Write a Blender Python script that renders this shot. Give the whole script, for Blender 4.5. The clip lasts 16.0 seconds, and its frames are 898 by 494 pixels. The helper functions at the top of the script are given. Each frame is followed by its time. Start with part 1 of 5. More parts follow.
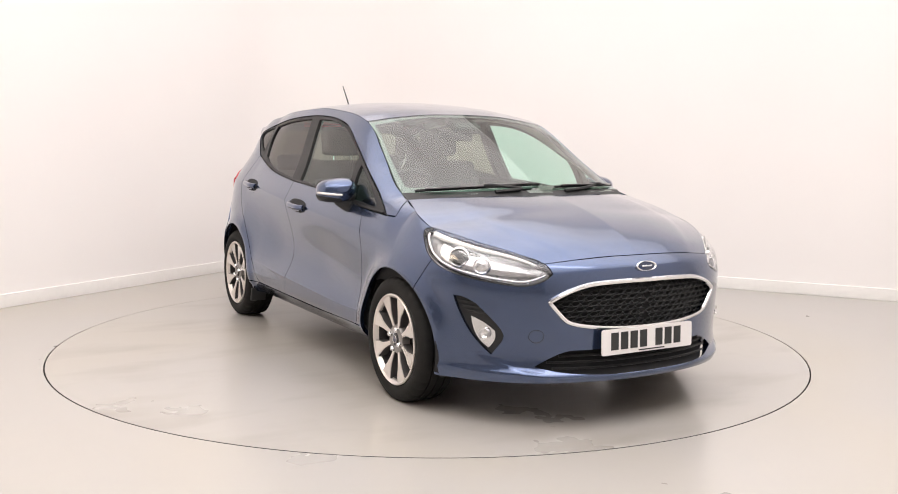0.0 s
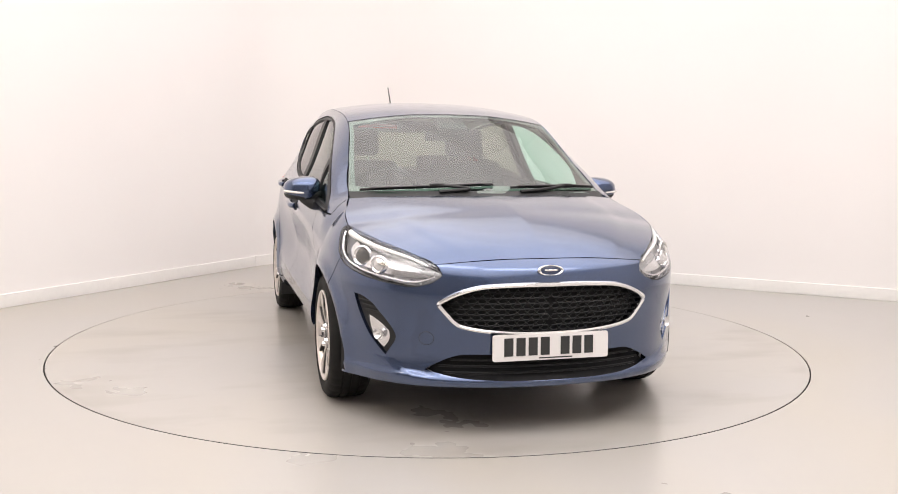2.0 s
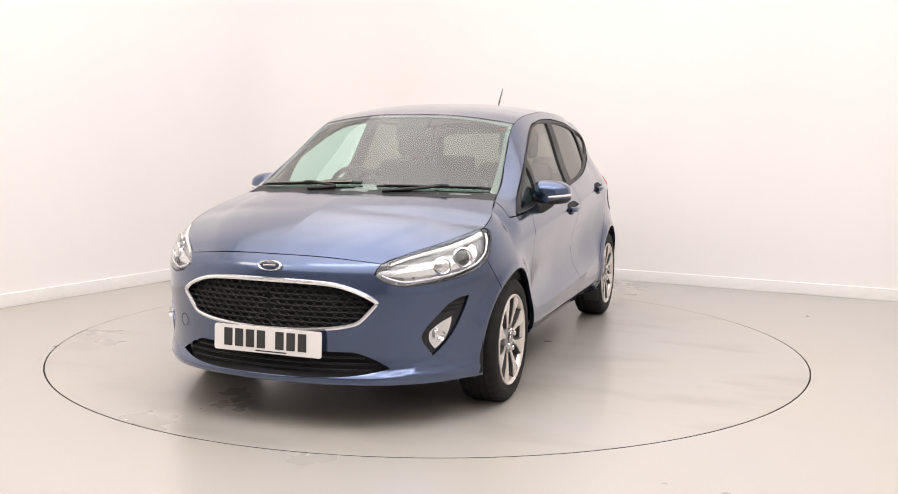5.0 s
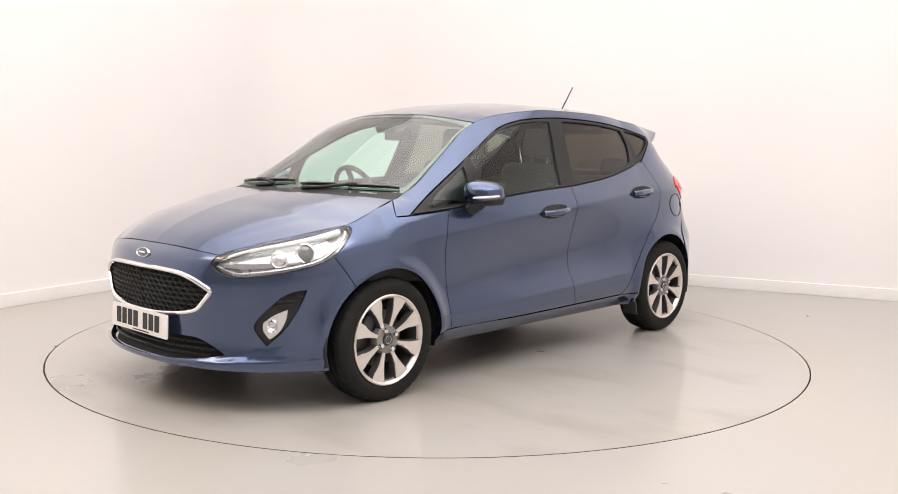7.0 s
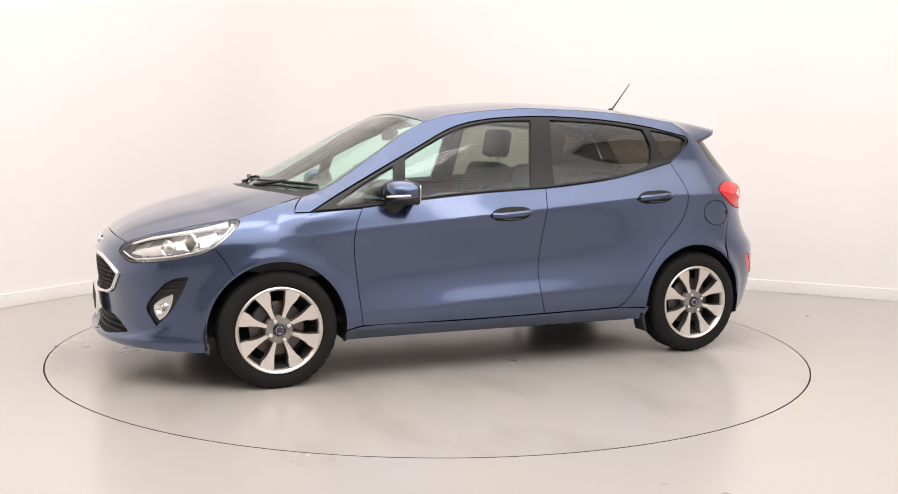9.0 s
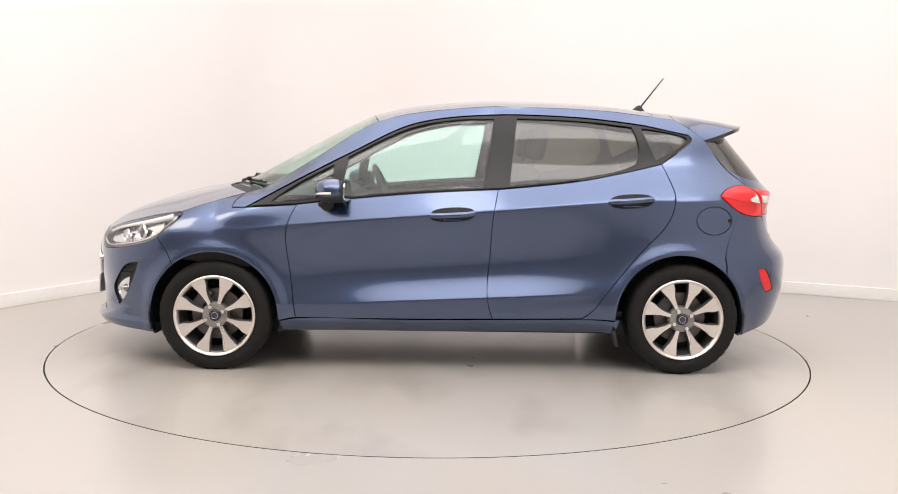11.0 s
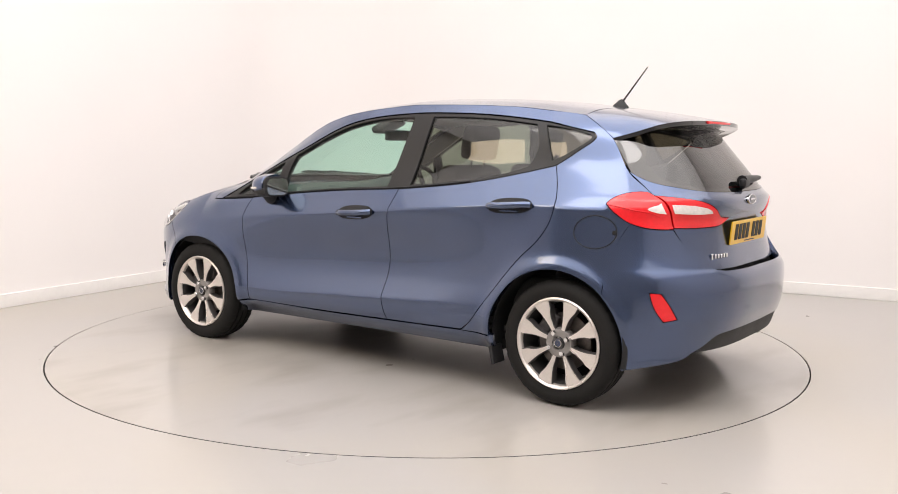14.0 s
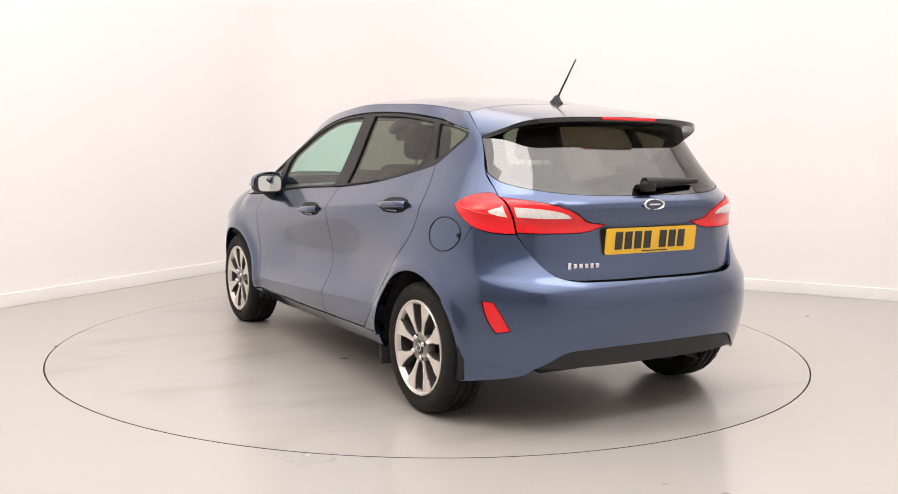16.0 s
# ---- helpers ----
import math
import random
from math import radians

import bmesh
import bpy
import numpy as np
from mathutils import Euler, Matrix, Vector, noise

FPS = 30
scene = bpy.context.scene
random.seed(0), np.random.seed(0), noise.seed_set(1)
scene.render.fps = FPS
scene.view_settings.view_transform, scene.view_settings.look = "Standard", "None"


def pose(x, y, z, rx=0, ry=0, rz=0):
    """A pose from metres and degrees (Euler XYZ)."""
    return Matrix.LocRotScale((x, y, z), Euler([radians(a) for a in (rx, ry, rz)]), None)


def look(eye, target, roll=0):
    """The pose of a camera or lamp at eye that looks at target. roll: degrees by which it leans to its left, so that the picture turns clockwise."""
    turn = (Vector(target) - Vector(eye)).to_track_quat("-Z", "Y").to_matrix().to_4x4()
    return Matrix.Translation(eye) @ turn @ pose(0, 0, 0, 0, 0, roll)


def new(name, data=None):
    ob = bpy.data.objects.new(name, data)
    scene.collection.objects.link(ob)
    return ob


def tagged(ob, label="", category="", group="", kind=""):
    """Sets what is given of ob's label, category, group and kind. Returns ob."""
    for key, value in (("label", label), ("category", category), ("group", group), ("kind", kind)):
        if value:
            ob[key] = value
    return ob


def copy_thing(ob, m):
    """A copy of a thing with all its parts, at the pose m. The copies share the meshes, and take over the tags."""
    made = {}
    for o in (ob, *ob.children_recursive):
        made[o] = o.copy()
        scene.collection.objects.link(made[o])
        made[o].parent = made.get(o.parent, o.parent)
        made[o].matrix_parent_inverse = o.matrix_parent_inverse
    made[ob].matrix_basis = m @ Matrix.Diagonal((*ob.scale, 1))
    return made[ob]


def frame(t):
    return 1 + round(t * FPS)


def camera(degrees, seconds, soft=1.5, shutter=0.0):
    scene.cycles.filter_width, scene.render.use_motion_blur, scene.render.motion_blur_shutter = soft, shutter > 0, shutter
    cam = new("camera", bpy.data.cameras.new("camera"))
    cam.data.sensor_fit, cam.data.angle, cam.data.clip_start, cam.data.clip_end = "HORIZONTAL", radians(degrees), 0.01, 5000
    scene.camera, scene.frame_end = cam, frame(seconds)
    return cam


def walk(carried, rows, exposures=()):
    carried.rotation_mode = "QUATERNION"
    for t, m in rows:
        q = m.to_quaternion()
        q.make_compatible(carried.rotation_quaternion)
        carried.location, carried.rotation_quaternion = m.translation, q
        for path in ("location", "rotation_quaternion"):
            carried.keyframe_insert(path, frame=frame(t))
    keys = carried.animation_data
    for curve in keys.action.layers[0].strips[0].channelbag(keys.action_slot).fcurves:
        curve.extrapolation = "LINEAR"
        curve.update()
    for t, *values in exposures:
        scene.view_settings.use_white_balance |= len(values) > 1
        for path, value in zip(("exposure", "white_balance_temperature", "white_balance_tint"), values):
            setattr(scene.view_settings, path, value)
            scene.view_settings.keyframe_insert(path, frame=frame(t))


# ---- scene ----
from mathutils.geometry import delaunay_2d_cdt

# ---- camera: it stands still on a tripod before the turntable ----
EYE = Vector((0.0, -5.751, 1.2194))
YAW, PITCH, ROLL = radians(1.0786), radians(-6.3226), 0.7678
AIM = EYE + Vector((math.sin(YAW) * math.cos(PITCH), math.cos(YAW) * math.cos(PITCH), math.sin(PITCH)))
cam = camera(51.336, 16.0, soft=0.95)
walk(cam, [(0.0, look(EYE, AIM, ROLL)), (16.0, look(EYE, AIM, ROLL))])
scene.view_settings.exposure = 0.0

# ---- light: large soft boxes under the ceiling of a white studio ----
world = bpy.data.worlds.new("studio_world")
scene.world = world
world.use_nodes = True
world.node_tree.nodes["Background"].inputs[0].default_value = (0.9, 0.93, 1.0, 1)
world.node_tree.nodes["Background"].inputs[1].default_value = 0.05


def soft_box(name, place, target, width, depth, power, colour):
    lamp = bpy.data.lights.new(name, "AREA")
    lamp.shape, lamp.size, lamp.size_y, lamp.energy, lamp.color = "RECTANGLE", width, depth, power, colour
    ob = new(name, lamp)
    ob.matrix_world = look(place, target)
    return ob


# unseen boxes nested one below the other: the steps soften the ceiling light's reflected edge
for layer, (share, power) in enumerate(((1.0, 320), (0.86, 105), (0.70, 72), (0.50, 39))):
    big = soft_box("ceiling_soft_box", (0.0, -1.9, 4.3), (0.0, -1.9, 0.0), 8.9 * share, 10.3 * share, power, (1.0, 0.954, 0.940))
    big.matrix_world = Matrix.Translation((0.19, -2.43, 4.30 - 0.02 * layer)) @ Matrix.Rotation(radians(-27.4), 4, "Z")
soft_box("panel_light", (-0.9, -2.7, 4.15), (-0.8, -2.2, 0.0), 2.6, 0.9, 30, (1.0, 0.95, 0.93))
soft_box("panel_light", (1.9, -3.3, 4.15), (1.8, -2.8, 0.0), 2.6, 0.9, 30, (1.0, 0.95, 0.93))
# added warm fill without a known source, tints the floor at the left
soft_box("warm_fill", (-3.6, -2.6, 3.6), (-2.2, 0.2, 0.0), 1.4, 1.0, 27, (1.0, 0.80, 0.54))


# ---- materials ----
def material(name):
    m = bpy.data.materials.new(name)
    m.use_nodes = True
    nt = m.node_tree
    return m, nt, nt.nodes["Principled BSDF"]


def put(bsdf, **values):
    for key, value in values.items():
        bsdf.inputs[key.replace("_", " ")].default_value = value


def noise_node(nt, scale, detail=4.0, rough=0.55, space="Object", stretch=None):
    co = nt.nodes.new("ShaderNodeTexCoord")
    n = nt.nodes.new("ShaderNodeTexNoise")
    n.inputs["Scale"].default_value, n.inputs["Detail"].default_value, n.inputs["Roughness"].default_value = scale, detail, rough
    if stretch:
        mp = nt.nodes.new("ShaderNodeMapping")
        mp.inputs["Scale"].default_value = stretch
        nt.links.new(co.outputs[space], mp.inputs["Vector"])
        nt.links.new(mp.outputs["Vector"], n.inputs["Vector"])
    else:
        nt.links.new(co.outputs[space], n.inputs["Vector"])
    return n


def ramp(nt, source, stops):
    r = nt.nodes.new("ShaderNodeValToRGB")
    el = r.color_ramp.elements
    while len(el) < len(stops):
        el.new(0.5)
    for e, (p, c) in zip(el, stops):
        e.position, e.color = p, (*c, 1) if len(c) == 3 else c
    nt.links.new(source, r.inputs["Fac"])
    return r


def grey(v):
    return (v, v, v)


def bumped(nt, bsdf, source, strength, distance):
    b = nt.nodes.new("ShaderNodeBump")
    b.inputs["Strength"].default_value, b.inputs["Distance"].default_value = strength, distance
    nt.links.new(source, b.inputs["Height"])
    nt.links.new(b.outputs["Normal"], bsdf.inputs["Normal"])


def plain(name, colour, rough=0.5, metal=0.0, grain=200.0, vary=0.12, bump=0.0, coat=0.0, ior=1.5):
    """A surface with slight variation of tone and sheen at two scales."""
    m, nt, b = material(name)
    put(b, Metallic=metal, Coat_Weight=coat, Coat_Roughness=0.04, IOR=ior)
    n = noise_node(nt, grain)
    w = noise_node(nt, grain * 0.03, 3.0)
    mix = nt.nodes.new("ShaderNodeMix")
    nt.links.new(n.outputs["Fac"], mix.inputs["A"])
    nt.links.new(w.outputs["Fac"], mix.inputs["B"])
    mix.inputs["Factor"].default_value = 0.5
    lo = tuple(c * (1 - vary) for c in colour)
    hi = tuple(min(1, c * (1 + vary)) for c in colour)
    r = ramp(nt, mix.outputs["Result"], [(0.3, lo), (0.7, hi)])
    nt.links.new(r.outputs["Color"], b.inputs["Base Color"])
    q = ramp(nt, w.outputs["Fac"], [(0.3, grey(max(0.0, rough - 0.06))), (0.7, grey(rough + 0.06))])
    nt.links.new(q.outputs["Color"], b.inputs["Roughness"])
    if bump:
        bumped(nt, b, n.outputs["Fac"], bump, 0.002)
    return m


def paint_material():
    m, nt, b = material("blue_metallic_paint")
    put(b, Metallic=0.92, Roughness=0.25, Coat_Weight=1.0, Coat_Roughness=0.06, Coat_IOR=1.64)
    flake = noise_node(nt, 1800, 2.0, 0.6)
    tone = noise_node(nt, 1.6, 2.0)
    mix = nt.nodes.new("ShaderNodeMix")
    mix.inputs["Factor"].default_value = 0.25
    nt.links.new(flake.outputs["Fac"], mix.inputs["A"])
    nt.links.new(tone.outputs["Fac"], mix.inputs["B"])
    r = ramp(nt, mix.outputs["Result"], [(0.25, (0.034, 0.057, 0.124)), (0.75, (0.066, 0.103, 0.212))])
    nt.links.new(r.outputs["Color"], b.inputs["Base Color"])
    dust = noise_node(nt, 9.0, 6.0)
    q = ramp(nt, dust.outputs["Fac"], [(0.35, grey(0.085)), (0.75, grey(0.125))])
    nt.links.new(q.outputs["Color"], b.inputs["Coat Roughness"])
    return m


def glass_material(name, tint, gloss=1.0, base=0.07):
    """A thin tinted pane: clear straight through, with Fresnel gloss."""
    m = bpy.data.materials.new(name)
    m.use_nodes = True
    nt = m.node_tree
    nt.nodes.clear()
    out = nt.nodes.new("ShaderNodeOutputMaterial")
    t = nt.nodes.new("ShaderNodeBsdfTransparent")
    t.inputs["Color"].default_value = (*tint, 1)
    g = nt.nodes.new("ShaderNodeBsdfGlossy")
    g.inputs["Roughness"].default_value = 0.015
    g.inputs["Color"].default_value = (gloss, gloss, gloss, 1)
    lw = nt.nodes.new("ShaderNodeLayerWeight")
    lw.inputs["Blend"].default_value = 0.5
    p5 = nt.nodes.new("ShaderNodeMath")
    p5.operation = "POWER"
    p5.inputs[1].default_value = 5.0
    f = nt.nodes.new("ShaderNodeMath")
    f.operation = "MULTIPLY_ADD"
    f.inputs[1].default_value, f.inputs[2].default_value = 0.9 - base, base
    nt.links.new(lw.outputs["Facing"], p5.inputs[0])
    nt.links.new(p5.outputs[0], f.inputs[0])
    mix = nt.nodes.new("ShaderNodeMixShader")
    nt.links.new(f.outputs[0], mix.inputs["Fac"])
    nt.links.new(t.outputs["BSDF"], mix.inputs[1])
    nt.links.new(g.outputs["BSDF"], mix.inputs[2])
    nt.links.new(mix.outputs["Shader"], out.inputs["Surface"])
    return m


def wall_material():
    m, nt, b = material("white_studio_paint")
    n = noise_node(nt, 0.5, 3.0)
    r = ramp(nt, n.outputs["Fac"], [(0.3, (0.825, 0.795, 0.785)), (0.7, (0.85, 0.822, 0.812))])
    nt.links.new(r.outputs["Color"], b.inputs["Base Color"])
    put(b, Roughness=0.75)
    bumped(nt, b, noise_node(nt, 160).outputs["Fac"], 0.05, 0.002)
    return m


def floor_material(name, stained):
    m, nt, b = material(name)
    broad = noise_node(nt, 0.7, 5.0, 0.6)
    fine = noise_node(nt, 9.0, 5.0, 0.6)
    mix = nt.nodes.new("ShaderNodeMix")
    mix.inputs["Factor"].default_value = 0.35
    nt.links.new(broad.outputs["Fac"], mix.inputs["A"])
    nt.links.new(fine.outputs["Fac"], mix.inputs["B"])
    r = ramp(nt, mix.outputs["Result"], [(0.2, (0.374, 0.355, 0.334)), (0.8, (0.396, 0.376, 0.354))])
    colour = r.outputs["Color"]
    # yellowish patches: a warm glow on the floor put into its colour, with stains
    stain_glow = noise_node(nt, 0.55, 2.0, 0.5, stretch=(1.0, 1.0, 1.0) if stained else (1.3, 0.8, 1.0))
    w = ramp(nt, stain_glow.outputs["Fac"], [(0.45, grey(0.0)), (0.72, grey(0.55))])
    warmed = nt.nodes.new("ShaderNodeMix")
    warmed.data_type = "RGBA"
    nt.links.new(w.outputs["Color"], warmed.inputs["Factor"])
    nt.links.new(colour, warmed.inputs[6])
    warmed.inputs[7].default_value = (0.41, 0.37, 0.30, 1)
    colour = warmed.outputs[2]
    if stained:
        # scuffs and drip marks left by tyres and water
        marks = noise_node(nt, 1.3, 3.0, 0.5, stretch=(1.0, 2.4, 1.0))
        k = ramp(nt, marks.outputs["Fac"], [(0.50, grey(0.0)), (0.72, grey(0.5))])
        dark = nt.nodes.new("ShaderNodeMix")
        dark.data_type = "RGBA"
        nt.links.new(k.outputs["Color"], dark.inputs["Factor"])
        nt.links.new(colour, dark.inputs[6])
        dark.inputs[7].default_value = (0.25, 0.222, 0.19, 1)
        colour = dark.outputs[2]
    nt.links.new(colour, b.inputs["Base Color"])
    q = ramp(nt, broad.outputs["Fac"], [(0.2, grey(0.26)), (0.8, grey(0.31))])
    nt.links.new(q.outputs["Color"], b.inputs["Roughness"])
    put(b, IOR=1.5, Coat_Weight=0.25, Coat_Roughness=0.12)
    return m


PAINT = paint_material()
WALL = wall_material()
FLOOR = floor_material("grey_epoxy_floor", False)
DISC = floor_material("grey_turntable_epoxy", True)
SKIRT = plain("skirting_white", (0.83, 0.81, 0.79), 0.4, grain=30, vary=0.03)
SEAL = plain("black_gap", (0.03, 0.03, 0.03), 0.7)
BLACK = plain("black_satin_trim", (0.009, 0.009, 0.010), 0.42, bump=0.1, ior=1.4)
GLOSSBLACK = plain("black_gloss_trim", (0.012, 0.012, 0.014), 0.12, coat=0.6)
PLASTIC = plain("dark_grained_plastic", (0.017, 0.017, 0.018), 0.6, grain=300, bump=0.08)
RUBBER = plain("tyre_rubber", (0.009, 0.0085, 0.008), 0.75, grain=120, vary=0.25, bump=0.2, ior=1.35)
DARK = plain("dark_inner_shell", (0.012, 0.012, 0.013), 0.85)
CHROME = plain("bright_chrome", (0.86, 0.86, 0.87), 0.12, 1.0, vary=0.02)
ALLOY = plain("machined_alloy", (0.74, 0.69, 0.65), 0.30, 0.70, grain=90, vary=0.06)
ALLOYDARK = plain("dark_grey_alloy", (0.085, 0.08, 0.08), 0.45, 0.3, grain=90)
ALLOYGREY = plain("grey_alloy", (0.24, 0.225, 0.215), 0.42, 0.3, grain=90)
STEEL = plain("brake_steel", (0.17, 0.15, 0.14), 0.45, 0.8, grain=60, vary=0.25)
REFLECTOR = plain("lamp_reflector", (0.80, 0.80, 0.82), 0.14, 1.0, vary=0.05)
LAMPWHITE = plain("lamp_white_strip", (0.85, 0.85, 0.83), 0.35, vary=0.03)
REDLENS = plain("red_lens", (0.72, 0.010, 0.016), 0.2, grain=60, vary=0.12, coat=0.25)
CLEARWHITE = plain("white_lens", (0.72, 0.68, 0.66), 0.18, grain=70, vary=0.2, coat=1.0)
PLATEWHITE = plain("plate_white", (0.82, 0.79, 0.78), 0.35, vary=0.03, coat=0.3)
PLATEYELLOW = plain("plate_yellow", (0.80, 0.47, 0.02), 0.35, vary=0.04, coat=0.3)
BADGEBLUE = plain("badge_navy", (0.012, 0.022, 0.06), 0.2, coat=1.0)
FABRIC = plain("charcoal_seat_fabric", (0.06, 0.059, 0.058), 0.9, grain=300, vary=0.1)
LAMPGREY = plain("satin_lamp_housing", (0.42, 0.42, 0.43), 0.28, 0.7, vary=0.1)
# tones of the unseen walls, picked for their reflections in the paint
BACKWALL = plain("unseen_rear_wall_grey", (0.31, 0.30, 0.294), 0.8, grain=2.0, vary=0.05)
EASTWALL = plain("unseen_east_wall_pale", (0.64, 0.622, 0.61), 0.8, grain=2.0, vary=0.04)
HEADLINER = plain("light_grey_headliner", (0.58, 0.56, 0.52), 0.95, grain=60, vary=0.04)
WINDSCREEN = glass_material("green_tinted_windscreen", (0.70, 0.90, 0.80), 1.0, 0.10)
SIDEGLASS = glass_material("green_tinted_side_glass", (0.72, 0.92, 0.875), 1.0, 0.055)
PRIVACY = glass_material("dark_privacy_glass", (0.235, 0.22, 0.175), 1.0, 0.055)
REARGLASS = glass_material("dark_rear_screen_glass", (0.215, 0.20, 0.16), 1.0, 0.10)
CLEAR = glass_material("clear_lamp_cover", (0.97, 0.97, 0.97))
MIRRORGLASS = plain("mirror_glass", (0.85, 0.9, 0.88), 0.03, 1.0, vary=0.01)


# ---- mesh helpers ----
def part(name, geometry, material_, parent=None, label="", smooth=40):
    """Links a bmesh, or (verts, faces), as one mesh object under a thing or a part."""
    me = bpy.data.meshes.new(name)
    if isinstance(geometry, bmesh.types.BMesh):
        bmesh.ops.recalc_face_normals(geometry, faces=geometry.faces[:])
        geometry.to_mesh(me)
        geometry.free()
    else:
        me.from_pydata(geometry[0], [], geometry[1])
    me.materials.append(material_)
    if smooth:
        me.shade_smooth()
        me.set_sharp_from_angle(angle=radians(smooth))
    ob = new(name, me)
    ob.parent = parent
    return tagged(ob, label)


def box(bm, cx, cy, cz, sx, sy, sz, turn=None, bevel=0.0):
    made = bmesh.ops.create_cube(bm, size=1.0)["verts"]
    m = Matrix.Translation((cx, cy, cz)) @ (turn or Matrix()) @ Matrix.Diagonal((sx, sy, sz, 1))
    bmesh.ops.transform(bm, matrix=m, verts=made)
    if bevel:
        edges = {e for v in made for e in v.link_edges}
        bmesh.ops.bevel(bm, geom=list(edges), offset=bevel, segments=3, profile=0.6, affect="EDGES")


def lathe(profile, n=64, axis="x", closed=False):
    """Revolves (radius, height) pairs round an axis; returns verts and faces."""
    v, f, k = [], [], len(profile)
    for i in range(n):
        a = 2 * math.pi * i / n
        for r, h in profile:
            c, s = r * math.cos(a), r * math.sin(a)
            v.append((h, c, s) if axis == "x" else (c, s, h))
    m = k if closed else k - 1
    for i in range(n):
        for j in range(m):
            f.append((i * k + j, i * k + (j + 1) % k, ((i + 1) % n) * k + (j + 1) % k, ((i + 1) % n) * k + j))
    return v, f


def tube(points, radius, n=10, taper=None, closed=False):
    """A round bar along points."""
    v, f = [], []
    pts = [Vector(p) for p in points]
    for i, p in enumerate(pts):
        a, b = pts[max(0, i - 1)], pts[min(len(pts) - 1, i + 1)]
        if closed:
            a, b = pts[i - 1], pts[(i + 1) % len(pts)]
        q = (b - a).to_track_quat("Z", "X")
        r = radius if taper is None else radius + (taper - radius) * i / (len(pts) - 1)
        for k in range(n):
            w = 2 * math.pi * k / n
            v.append(p + q @ Vector((r * math.cos(w), r * math.sin(w), 0)))
    rings = len(pts)
    for i in range(rings if closed else rings - 1):
        j = (i + 1) % rings
        for k in range(n):
            f.append((i * n + k, i * n + (k + 1) % n, j * n + (k + 1) % n, j * n + k))
    if not closed:
        f += [tuple(reversed(range(n))), tuple(range((rings - 1) * n, rings * n))]
    return v, f


def joined(*pieces):
    v, f = [], []
    for pv, pf in pieces:
        k = len(v)
        v += [tuple(p) for p in pv]
        f += [tuple(i + k for i in face) for face in pf]
    return v, f


# ---- the room ----
def frame_of(px, py, dx, dy):
    d = math.hypot(dx, dy)
    return Matrix(((dx / d, -dy / d, 0, px), (dy / d, dx / d, 0, py), (0, 0, 1, 0), (0, 0, 0, 1)))


CORNER = (-1.24, 4.22)
LEFT_WAY, RIGHT_WAY = (-0.490, -0.872), (0.888, -0.460)
ROOM_H = 4.4


